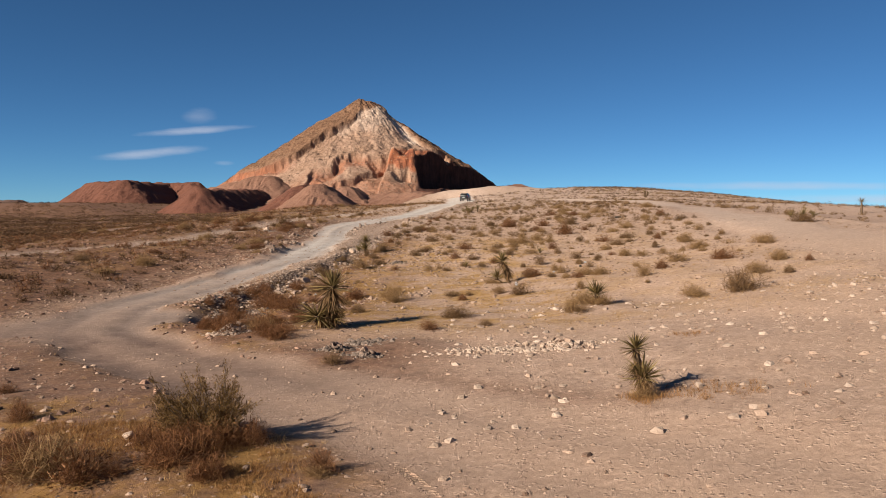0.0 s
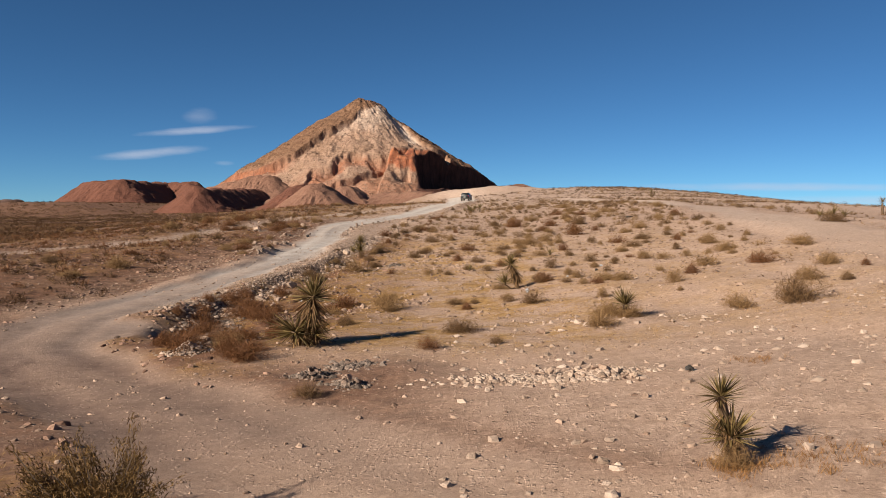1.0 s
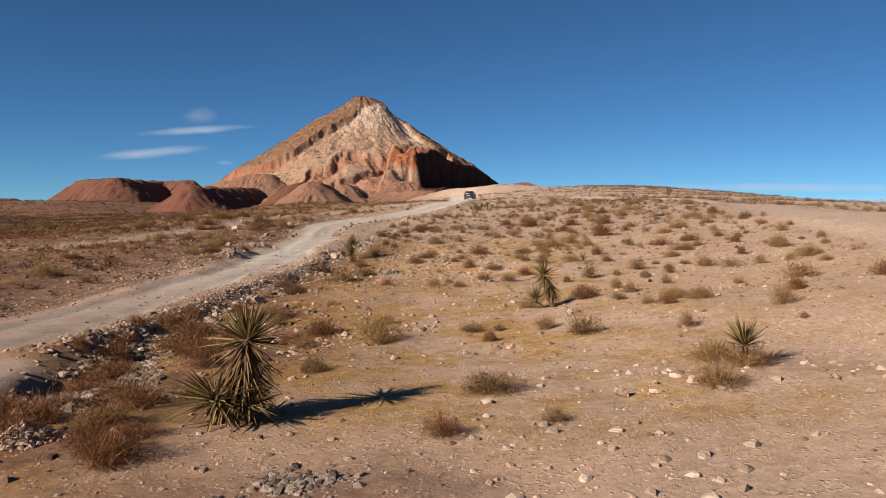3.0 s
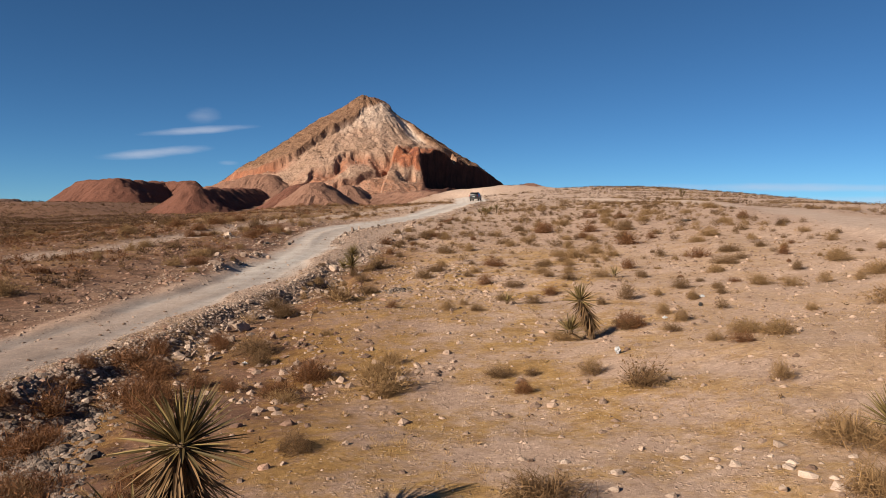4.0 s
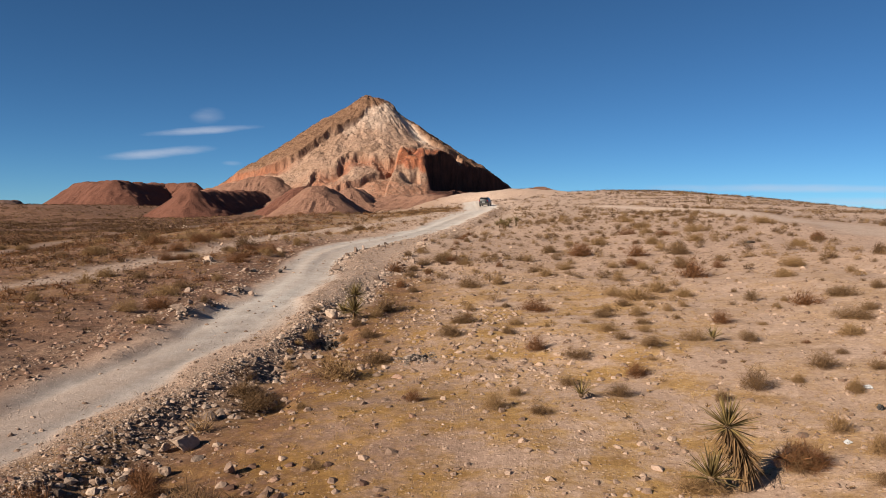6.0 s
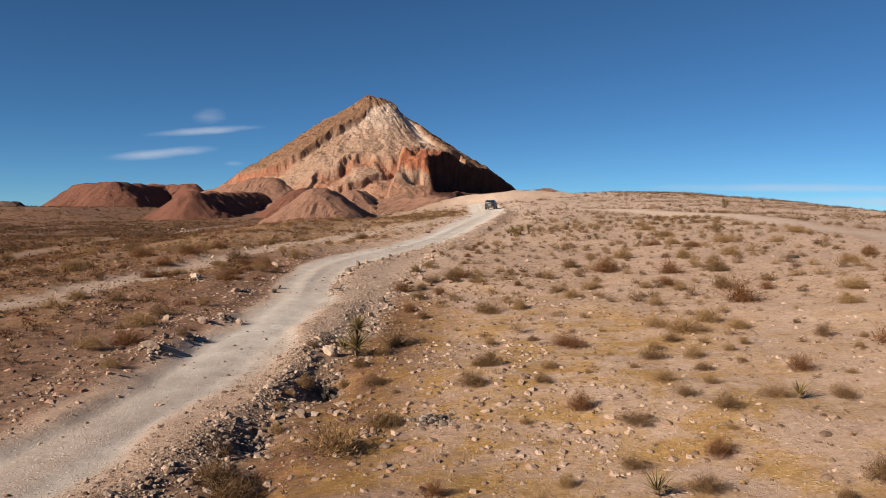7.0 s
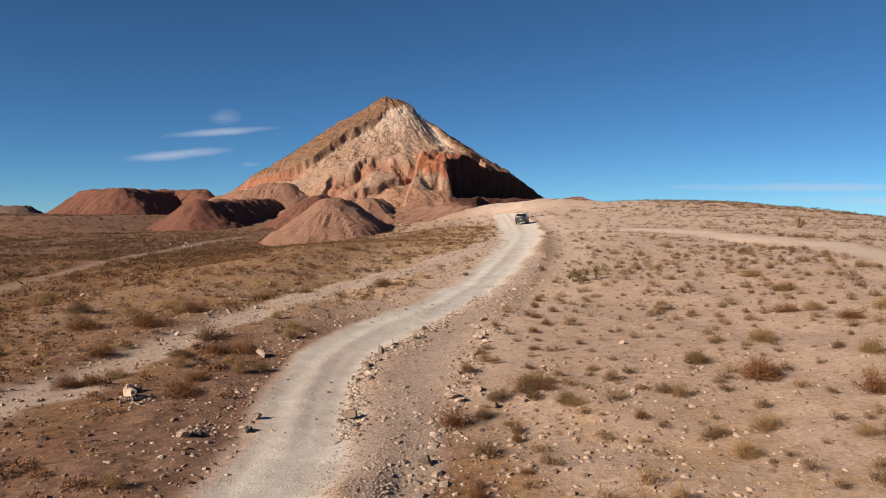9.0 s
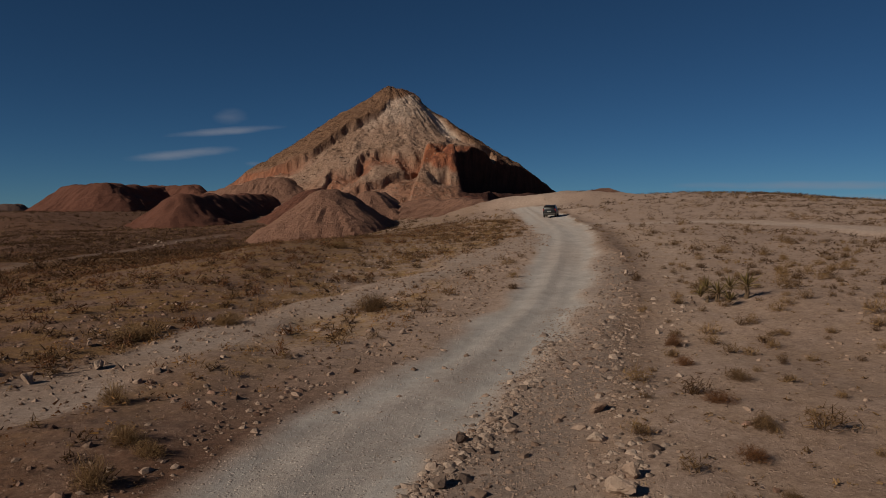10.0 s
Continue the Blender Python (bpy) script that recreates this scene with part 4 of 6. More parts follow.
def creosote_bush(x, y, wide, tall, seed, label):
    made = new("creosote_bush")
    made.location = (x, y, height(x, y))
    rng = np.random.default_rng(seed)
    leaders, stems = 20, 84
    az = rng.uniform(0, 2 * np.pi, leaders)
    lift = np.arccos(np.linspace(0.3, 0.97, leaders))
    lead = np.stack([np.cos(az) * np.sin(lift) * wide / 2, np.sin(az) * np.sin(lift) * wide / 2, np.cos(lift) ** 0.7 * tall], 1) * rng.uniform(0.72, 1.0, (leaders, 1))
    ways = lead[rng.integers(0, leaders, stems)] * rng.uniform(0.7, 1.05, (stems, 1)) + rng.normal(size=(stems, 3)) * 0.075
    s = np.linspace(0, 1, 5)[None, :, None]
    bend = rng.normal(size=(stems, 1, 3)) * 0.08
    lines = ways[:, None] * s + bend * s * (1 - s) * 2
    v, f = strips(lines, 0.022 * np.linspace(1.2, 0.3, 5)[None] * np.ones((stems, 1)), across(ways, rng))
    stem = new("branchwork", raw_mesh("branchwork", v, f, BARK))
    stem.parent = made
    n = 17000
    pick = rng.integers(0, stems, n)
    at = rng.uniform(0.25, 1.05, n)
    base = ways[pick] * at[:, None] + bend[pick, 0] * (at * (1 - at) * 2)[:, None] + rng.normal(size=(n, 3)) * 0.06 * (1.5 - at)[:, None]
    base[:, 2] = np.maximum(base[:, 2], 0.03)
    way = rng.normal(size=(n, 3)) * 0.010 + ways[pick] * 0.018
    v, f = strips(base[:, None] + way[:, None] * np.array([-0.5, 0.5, 1.2])[None, :, None], np.array([[0.004, 0.0095, 0.002]]) * np.ones((n, 1)), across(way, rng))
    crown = new("crown", raw_mesh("crown", v, f, CREOSOTE))
    crown.parent = made
    return tagged(made, label, "bush", "bushes by the track")


creosote_bush(-3.62, 10.1, 1.6, 1.08, 401, "large dark olive creosote bush beside the dusty track")
creosote_bush(-4.1, 10.3, 0.9, 0.62, 402, "small olive creosote bush next to a larger one")

# ---- dry shrubs ----
SHRUBS = []
SHRUBS += [(-3.2, 8.5, 0.5), (-4.2, 8.6, 0.4), (-1.9, 8.6, 0.3), (-5.2, 8.9, 1), (-1.4, 20, 0.7), (-5.9, 20.4, 0.8), (0, 20.7, 0.5), (2.6, 22.3, 1), (-0.8, 22.6, 1.1), (7.4, 23.3, 2), (6.4, 23.6, 0.9), (3.2, 24.1, 1.2), (-8.4, 24.4, 1), (9.5, 24.9, 0.6), (8.8, 25.7, 0.9), (3.3, 26.9, 0.6), (10.9, 26.9, 0.5), (-7.5, 27.3, 1.2), (1.2, 27.6, 0.9), (-4.9, 27.6, 0.7), (-3.2, 27.9, 0.6), (10.2, 27.9, 1), (5.6, 28.1, 0.8), (-8, 28.3, 1.6), (0.6, 29.1, 0.7), (-1.3, 29.3, 0.7), (-0.6, 29.3, 0.4), (-3.5, 29.3, 1), (3.5, 29.6, 0.6), (3.1, 30.1, 0.5), (6.7, 30.1, 0.8), (4.5, 30.3, 0.9)]
SHRUBS += [(8.9, 30.3, 1.2), (-9.1, 30.6, 1.4), (-3.5, 30.6, 0.7), (3.9, 30.8, 1), (-6.4, 30.9, 0.8), (2.8, 32.2, 0.6), (-7.8, 32.7, 0.7), (2.1, 33, 1), (8.1, 33.2, 1.1), (3.3, 33.5, 0.6), (6.5, 33.7, 0.5), (3.1, 34.5, 0.6), (-17.4, 34.9, 1.1), (12.3, 35.3, 1.4), (-1.8, 35.9, 0.5), (-2.6, 36.3, 0.7), (4.4, 36.9, 0.7), (5.3, 37.2, 0.5), (2.7, 37.3, 0.8), (-7.8, 37.5, 1), (3.6, 37.6, 0.5), (7.5, 37.8, 0.8), (8.5, 38, 0.7), (10.3, 38.3, 1.3), (6.9, 38.5, 0.9), (-17, 38.5, 1.4), (4.5, 38.6, 0.8), (-6.2, 39.2, 1.1), (-20.9, 39.5, 1.2), (-0.6, 40.2, 0.8), (8.7, 40.5, 0.6), (1.3, 40.7, 0.7)]
SHRUBS += [(-5.6, 40.8, 1.1), (3.9, 41.5, 0.7), (6.4, 41.5, 0.9), (10.5, 41.8, 1.2), (0.5, 42.9, 0.7), (-3.7, 43.1, 0.9), (-18.3, 43.1, 1), (7, 43.3, 1.1), (1.6, 44, 0.6), (-13.1, 44.3, 0.7), (9.7, 44.4, 0.7), (-1.9, 44.8, 0.7), (1.7, 45.1, 0.8), (-3.7, 45.1, 1), (0.6, 45.2, 0.8), (-3.4, 45.9, 0.5), (6.9, 45.9, 1), (-14.7, 46, 0.9), (1, 46.5, 0.6), (18.4, 46.6, 1.6), (8.5, 46.9, 1.2), (-13.9, 47.1, 1.2), (-18.5, 47.5, 0.8), (1.7, 47.6, 0.7), (-1, 47.7, 1.1), (-12.6, 47.8, 0.5), (10, 48, 0.9), (-3.4, 48.3, 0.6), (-2.2, 48.6, 0.5), (-6.3, 48.6, 1.1), (2.5, 49, 1.4), (4, 49.1, 0.9)]
SHRUBS += [(-14.6, 49.2, 1.4), (1.9, 49.7, 0.9), (3.3, 50.2, 1.1), (8.3, 51.4, 1), (13.3, 51.5, 0.8), (-14.7, 51.6, 0.9), (10.9, 52, 0.6), (-19.4, 52.6, 0.9), (5.4, 53.3, 1.4), (-3.8, 53.5, 1.4), (-14.1, 53.5, 0.7), (-2.4, 53.6, 0.8), (2.6, 53.9, 0.8), (-18, 54.4, 0.9), (9.7, 54.5, 1.3), (-19.7, 54.7, 1.1), (7, 55.7, 0.8), (-0.3, 56.5, 1), (4, 56.8, 0.8), (5.8, 57.4, 1.3), (2.8, 57.5, 0.8), (-0.7, 57.8, 0.9), (3.9, 57.9, 1.1), (0.7, 58.3, 1.1), (-4, 60.2, 0.7), (12.2, 60.3, 1), (6.5, 60.4, 1.6), (4.5, 60.6, 1.4), (-19.6, 60.9, 1.1), (-1.1, 61.5, 0.8), (-18.6, 62, 1.1), (13.7, 62, 1.1)]
SHRUBS += [(-5.3, 62.5, 1.2), (2, 62.7, 1.8), (-26.2, 63.3, 1.1), (-15.3, 63.9, 0.8), (-24.9, 64.1, 2.1), (6.2, 64.6, 1.2), (-17.6, 64.6, 1), (8.3, 64.9, 1.2), (0.5, 65.1, 1.1), (-17.4, 67, 1.3), (-14.5, 67.9, 0.8), (3.6, 68, 1.5), (12.2, 69.3, 1.1), (-24, 69.8, 1.9), (-21.7, 70.2, 1.4), (7.9, 70.8, 1.4), (10.2, 72.3, 1.7), (5.9, 72.6, 1.2), (7.5, 72.8, 1.2), (-21.1, 73.4, 1.3), (-24.1, 74, 1.3), (-26.4, 74.3, 1.7), (15.1, 74.5, 1.6), (-22.4, 75.5, 2.1), (-18.8, 78, 1.4), (7.9, 79, 1.6), (-17.3, 80.3, 1.1), (-33.6, 82.1, 1.9), (-13.3, 83.1, 1.7), (7.6, 83.2, 1.5), (-38.5, 85.1, 2.5), (-43.6, 86.7, 2.6)]
SHRUBS += [(-46.1, 88.2, 2.6), (-37.8, 89.5, 2.6), (-19.5, 105.1, 1.7)]
TEMPLATES = [cushion_template(500 + k, 1200, tall=0.52 + 0.08 * (k % 3), thick=0.0082) for k in range(4)] + [mound_template(505 + k, 1300, 60, tall=0.46 + 0.07 * (k % 3)) for k in range(4)] + [
    shrub_template(510 + k, tall=0.55, stems=190, twigs=2, thick=0.0055, leafy=500) for k in range(2)]
SHRUB_MESHES = []
for k, (tv, tf) in enumerate(TEMPLATES):
    for material in (SHRUB_TAN, SHRUB_GREY, SHRUB_RED):
        SHRUB_MESHES.append(raw_mesh("dry_shrub", tv, tf, material))
SHRUB_LABELS = ("low rounded tan shrub of dry twigs", "low grey-brown shrub of bare twigs", "low russet shrub of dead twigs")


def dry_shrub(x, y, wide, rng, tone=None):
    k = int(rng.integers(4)) if wide < 0.85 else int(rng.choice(10, p=(0, 0, 0, 0, 0.22, 0.22, 0.22, 0.22, 0.06, 0.06)))
    tone = int(rng.choice(3, p=(0.6, 0.25, 0.15))) if tone is None else tone
    ob = new("dry_shrub", SHRUB_MESHES[3 * k + tone])
    tall = rng.uniform(0.8, 1.15)
    ob.matrix_basis = Matrix.LocRotScale((x, y, height(x, y) - 0.01), Euler((0, 0, rng.uniform(0, 6.28))), (wide, wide * rng.uniform(0.8, 1.1), wide * tall))
    return tagged(ob, SHRUB_LABELS[tone], "shrub", "dry shrubs on the slope")


rng = np.random.default_rng(7)
for x, y, wide in SHRUBS:
    tone = 2 if x < -7 and y < 34 else None
    dry_shrub(x, y, min(max(wide, 0.4), 1.7), rng, tone)
for x, y, wide in ((-6.6, 19.6, 0.9), (-7.6, 20.9, 0.7), (-6.2, 21.9, 0.9), (-5.4, 19.3, 0.6), (-6.9, 23.4, 1.0), (-8.2, 25.6, 1.1), (-6.4, 25.4, 0.8), (-9.0, 27.2, 0.9), (-5.6, 23.2, 0.6), (-7.2, 29.4, 0.8), (-8.9, 31.6, 1.1), (-8.4, 29.9, 1.2), (-9.6, 29.6, 0.8), (-7.0, 26.9, 1.0), (-8.2, 33.2, 0.7), (-6.3, 28.6, 0.7)):
    dry_shrub(x, y, wide, rng, 2)
for x, y, wide in ((-3.7, 8.9, 0.9), (-5.3, 8.8, 1.1), (-3.0, 8.4, 0.7), (-4.6, 8.5, 0.9), (-1.9, 8.75, 0.5), (-3.25, 9.72, 0.8), (-5.9, 9.4, 0.8), (-4.3, 9.75, 0.7), (-3.65, 9.5, 1.2), (-3.95, 9.65, 0.9), (-2.95, 9.75, 0.7), (-6.9, 11.2, 0.6), (-8.2, 13.0, 0.5)):
    dry_shrub(x, y, wide, rng, 2)
dry_shrub(3.3, 23.3, 1.15, rng, 0)
dry_shrub(2.35, 11.45, 0.55, rng, 0)
dry_shrub(0.35, 32.6, 0.8, rng, 0)
dry_shrub(1.95, 33.1, 0.75, rng, 1)
MORE_SHRUBS = [(-5.2, 19.2, 0.9, 2), (-5.6, 19.5, 0.7, 2), (-7.2, 20.6, 1.2, 2), (-7.7, 21.2, 0.8, 2), (-3.1, 16.2, 0.6, 1), (-6.0, 20.4, 0.8, 2), (-5.3, 19.9, 0.7, 2), (-5.9, 21.5, 0.9, 2),
                (-7.4, 22.4, 0.7, 2), (-9.4, 28.6, 0.9, 2), (-8.6, 26.0, 0.9, 2), (-9.6, 26.8, 0.6, 2), (-6.7, 31.7, 1.3, 1), (-5.2, 28.2, 0.9, 2), (-4.8, 29.5, 1.2, 2), (-3.3, 28.2, 1.0, 0), (-8.0, 38.0, 1.2, 1)]
MORE_SHRUBS += [(-23.4, 69.4, 1.6, 2), (-21.2, 69.5, 1.7, 2), (-20.8, 73.5, 1.5, 2), (-16.6, 65.3, 1.3, 2), (-15.8, 65.7, 1.2, 2), (-16.9, 63.2, 0.8, 0), (-15.5, 60.3, 1.3, 2), (-14.6, 62.8, 0.8, 0), (-14.1, 63.5, 0.7, 1),
                (-15.7, 61.6, 0.9, 2), (-14.8, 69.7, 0.9, 0), (-14.1, 69.1, 0.7, 0), (-18.9, 61.5, 1.2, 2), (-20.5, 64.5, 1.2, 2), (-16.2, 71.8, 0.8, 0), (-5.3, 61.6, 1.1, 1), (-4.7, 61.8, 0.8, 2), (-6.1, 61.2, 0.9, 1)]
MORE_SHRUBS += [(-4.0, 60.5, 0.9, 1), (-7.3, 58.8, 1.2, 2), (-6.6, 59.6, 0.8, 1), (-5.8, 58.9, 0.5, 0), (-7.2, 63.6, 0.8, 1), (-6.6, 65.0, 0.7, 0), (-6.9, 66.2, 0.6, 1), (-2.6, 63.2, 0.7, 1), (-0.9, 61.1, 0.8, 0),
                (-2.3, 58.9, 0.6, 2), (-3.1, 64.3, 0.6, 0), (-4.2, 63.4, 0.5, 0), (-1.8, 61.7, 0.5, 0)]
MORE_SHRUBS += [(-11.2 + 0.085 * (y - 52) + 5.0 + 0.5 * math.sin(y * 2.3), y, 0.4 + 0.3 * abs(math.sin(y * 1.7)), 2 - int(y) % 3 // 2) for y in (53.0, 54.1, 55.4, 56.6, 57.5, 66.9, 68.4, 69.8, 71.3, 72.6, 74.4, 76.1, 78.3)]
for x, y, wide, tone in MORE_SHRUBS:
    dry_shrub(x, y, wide, rng, tone)
# smaller shrubs between them
taken = [(x, y) for x, y, w in SHRUBS]
extra = scatter_places(5200, (-9, 21), (17, 100), lambda x, y: (bare(x, y) < 0.2) * (0.12 + 0.88 * smooth_step((y - 30) / 22)), 71)
rest = []
more = 0
for x, y in extra:
    if more + len(rest) >= 430:
        break
    if min((x - a) ** 2 + (y - b) ** 2 for a, b in taken) > 0.95**2:
        taken.append((x, y))
        if y < 48 and more < 60:
            dry_shrub(x, y, 0.28 + 0.55 * rng.uniform() ** 1.6, rng)
            more += 1
        else:
            rest.append((x, y))
SMALL_SHRUBS = [cushion_template(540 + k, 170, tall=0.52 + 0.07 * (k % 3), thick=0.02) for k in range(5)]
for material, third, words in ((SHRUB_TAN, slice(0, None, 2), "small tan cushions of dry twigs on the slope"), (SHRUB_DARK, slice(2, None, 7), "small dark cushions of dry twigs on the slope"), (SHRUB_GREY, slice(1, None, 2), "small brown cushions of dry twigs on the slope")):
    p = np.array(rest)[third]
    scattered("small_shrubs", SMALL_SHRUBS, p, 0.28 + 0.55 * np.random.default_rng(len(words)).uniform(size=len(p)) ** 1.6, material, words, "shrub", 72)

for material, count, seed, words in ((SHRUB_GREY, 420, 571, "low brown shrubs of dry twigs on the stony slope"), (SHRUB_TAN, 260, 574, "low tan shrubs of dry twigs on the stony slope"), (SHRUB_DARK, 170, 577, "low dark shrubs of dead twigs on the stony slope")):
    p = scatter_places(count, (-5, 54), (24, 122), lambda x, y: (bare(x, y) < 0.2) * (x > road_middle(y) + 5) * (0.35 + 0.65 * smooth_step((layered(x, y, 6, 2, 70) + 0.3) / 0.5)), seed)
    scattered("small_shrubs", SMALL_SHRUBS, p, 0.35 + 0.65 * np.random.default_rng(seed).uniform(size=len(p)) ** 1.7, material, words, "shrub", seed + 1)

# what grows farther off, and the low growth that nobody could count
MID_SHRUBS = [cushion_template(600 + k, 46, 0.46, 0.036) for k in range(4)]


def clump_template(seed, bits=28, wide=0.06):
    """A rounded clump of scrub seen from afar, of small crossing bits, one unit wide."""
    rng = np.random.default_rng(seed)
    way = rng.normal(size=(bits, 3))
    way /= np.linalg.norm(way, axis=1, keepdims=True)
    way[:, 2] = np.abs(way[:, 2])
    at = way * (0.5, 0.5, 0.34) * rng.uniform(0.25, 1.0, (bits, 1))
    run = (0.35 * way + rng.normal(size=(bits, 3)) * (1, 1, 0.7)) * wide * 0.75
    return strips(at[:, None] + run[:, None] * np.array([-0.7, 1.0])[None, :, None], np.array([[wide, wide * 0.4]]) * rng.uniform(0.6, 1.3, (bits, 1)), across(run, rng))


NEXT_SHRUBS = [clump_template(620 + k, 28, 0.052) for k in range(5)]
FAR_SHRUBS = [clump_template(640 + k, 14, 0.085) for k in range(5)]


def thick_growth(x, y):
    left = (1 + 0.5 * smooth_step((-x - 35) / 20)) * np.maximum(smooth_step((-13.5 - x) / 3), 0.8 * smooth_step((y - 78) / 12) * smooth_step((road_middle(y) - 3 - x) / 1.5)) * (0.3 + 0.7 * smooth_step((value_noise(x / 22, y / 16, 77) + 0.35) / 0.6))
    right = 0.4 * smooth_step((x - 8) / 10) * smooth_step((y - 88) / 10) + 0.35 * smooth_step((y - 86) / 12) * (x > -4)
    crest = 0.10 * smooth_step((x - 19) / 6)
    on_bank = smooth_step(2.2 - np.hypot((x + 3) / 16, (y - 207) / 14))
    return np.clip(left + right + crest, 0, 1) * (bare(x, y) < 0.2) * (1 - 0.8 * on_bank)


def upright(places):
    z = relief(places[:, 0], places[:, 1])[0]
    return places[z > -30]


p = upright(scatter_places(3100, (-60, 26), (-13, 96), thick_growth, 81))
scattered("scrub", MID_SHRUBS, p, np.random.default_rng(82).uniform(0.25, 0.95, len(p)), SHRUB_DARK, "brown desert scrub spread over the plain", "scrub", 83)
p = scatter_places(1300, (-52, 28), (-14, 112), lambda x, y: (bare(x, y) < 0.2) * (0.25 + 0.75 * smooth_step((layered(x, y, 7, 2, 72) + 0.2) / 0.5)), 187)
scattered("scrub", MID_SHRUBS, p, np.random.default_rng(188).uniform(0.35, 1.1, len(p)), SHRUB_RED, "russet scrub of dead twigs west of the road", "scrub", 190)
p = scatter_places(2600, (18, 8), (70, 92), thick_growth, 87)
scattered("scrub", MID_SHRUBS, p, np.random.default_rng(88).uniform(0.4, 1.1, len(p)), SHRUB_GREY, "sparse brown scrub on the bare crest", "scrub", 90)
p = upright(scatter_places(1100, (-50, 38), (-13, 96), thick_growth, 84))
scattered("scrub", MID_SHRUBS, p, np.random.default_rng(85).uniform(0.2, 0.7, len(p)), SHRUB_TAN, "tan desert scrub spread over the plain", "scrub", 86)
for material, count, seed, words in ((SHRUB_DARK, 6500, 181, "brown desert scrub beside and beyond the road"), (SHRUB_TAN, 3600, 184, "tan desert scrub beside and beyond the road")):
    p = upright(scatter_places(count, (-80, 86), (60, 172), thick_growth, seed))
    scattered("scrub", NEXT_SHRUBS, p, np.random.default_rng(seed + 1).uniform(0.35, 1.2, len(p)), material, words, "scrub", seed + 2)
for material, count, seed, words in ((SHRUB_DARK, 8500, 281, "brown desert scrub spread over the far plain"), (SHRUB_TAN, 3500, 284, "tan desert scrub spread over the far plain")):
    p = upright(scatter_places(count, (-140, 138), (110, 230), lambda x, y: thick_growth(x, y) * ((y > 172) | (x < -80) | (x > 60)), seed))
    scattered("scrub", FAR_SHRUBS, p, np.random.default_rng(seed + 1).uniform(0.6, 1.5, len(p)), material, words, "scrub", seed + 2)
p = upright(scatter_places(17000, (-135, 66), (-26, 215), lambda x, y: smooth_step((-26 - x - 0.1 * (110 - y)) / 30) * (0.35 + 0.65 * smooth_step((layered(x, y, 12, 3, 76) + 0.25) / 0.4)) * (bare(x, y) < 0.2), 291))
scattered("scrub", FAR_SHRUBS, p, np.random.default_rng(292).uniform(0.5, 1.5, len(p)), SHRUB_DARK, "dense dark scrub on the low plain", "scrub", 293)
p = upright(scatter_places(3000, (-270, 225), (-95, 335), lambda x, y: 0.8 + 0 * x, 87))
scattered("scrub", FAR_SHRUBS, p, np.random.default_rng(88).uniform(0.8, 1.8, len(p)), SHRUB_DARK, "dark scrub along the far edge of the plain", "scrub", 89)
for material, count, low, high, seed, words in ((GOLD_GRASS, 15000, 0.14, 0.46, 381, "golden dry grass between the scrub of the plain"), (SHRUB_RED, 15000, 0.2, 0.9, 384, "russet scrub spread over the plain")):
    p = scatter_places(count, (-75, 42), (-12, 165), lambda x, y: thick_growth(x, y) * (0.15 + 0.85 * smooth_step((layered(x, y, 9, 3, 78) + 0.2) / 0.5)), seed)
    scattered("dry_grass" if seed == 381 else "scrub", [clump_template(seed + k, *((14, 0.075) if seed == 381 else (15, 0.062))) for k in range(5)], p, np.random.default_rng(seed + 1).uniform(low, high, len(p)), material, words, "grass" if seed == 381 else "scrub", seed + 2)
# the strip of gold grass, shrubs and stones between the road and the old track
def strip(x, y):
    aside = x - road_middle(y)
    return smooth_step((-2.6 - aside) / 1.0) * smooth_step((aside + 13) / 3) * smooth_step((y - 70) / 8) * smooth_step((170 - y) / 20) * (bare(x, y) < 0.2) * (0.3 + 0.7 * smooth_step((layered(x, y, 5, 3, 82) + 0.15) / 0.4))


for name, shapes, count, low, high, material, seed, words, kind in (("dry_grass", [clump_template(391 + k, 14, 0.075) for k in range(4)], 9000, 0.2, 0.6, GOLD_GRASS, 391, "golden dry grass between the road and the old track", "grass"),
                                                                   ("scrub", MID_SHRUBS, 900, 0.35, 1.1, SHRUB_GREY, 394, "brown shrubs between the road and the old track", "scrub"),
                                                                   ("scrub", MID_SHRUBS, 700, 0.3, 0.9, SHRUB_DARK, 397, "dark shrubs between the road and the old track", "scrub")):
    p = scatter_places(count, (-26, 70), (-4, 170), strip, seed)
    scattered(name, shapes, p, np.random.default_rng(seed + 1).uniform(low, high, len(p)), material, words, kind, seed + 2)
TUFTS = [tuft_template(700 + k) for k in range(5)]


def grassy(x, y):
    zones = relief(x, y)[1]
    return zones[:, 1] * smooth_step((layered(x, y, 2.6, 4, 63) + 0.15) / 0.6)


p = scatter_places(72000, (-24, 4), (16, 75), lambda x, y: grassy(x, y) * (1 - 0.7 * smooth_step((y - 40) / 30)), 91)
scattered("dry_grass", TUFTS, p, np.random.default_rng(92).uniform(0.05, 0.14, len(p)), STRAW, "short straw-yellow dry grass in patches", "grass", 93)

p = scatter_places(16000, (-8.5, 5.5), (-1.2, 11.0), lambda x, y: smooth_step((-1.6 - x + 0.8 * layered(x, y, 1.5, 3, 66)) / 1.0) * smooth_step((layered(x, y, 1.2, 3, 67) + 0.35) / 0.5) * (bare(x, y) < 0.3), 193)
scattered("dry_grass", TUFTS, p, np.random.default_rng(194).uniform(0.05, 0.15, len(p)), GOLD_GRASS, "golden dry grass round the creosote bush", "grass", 195)

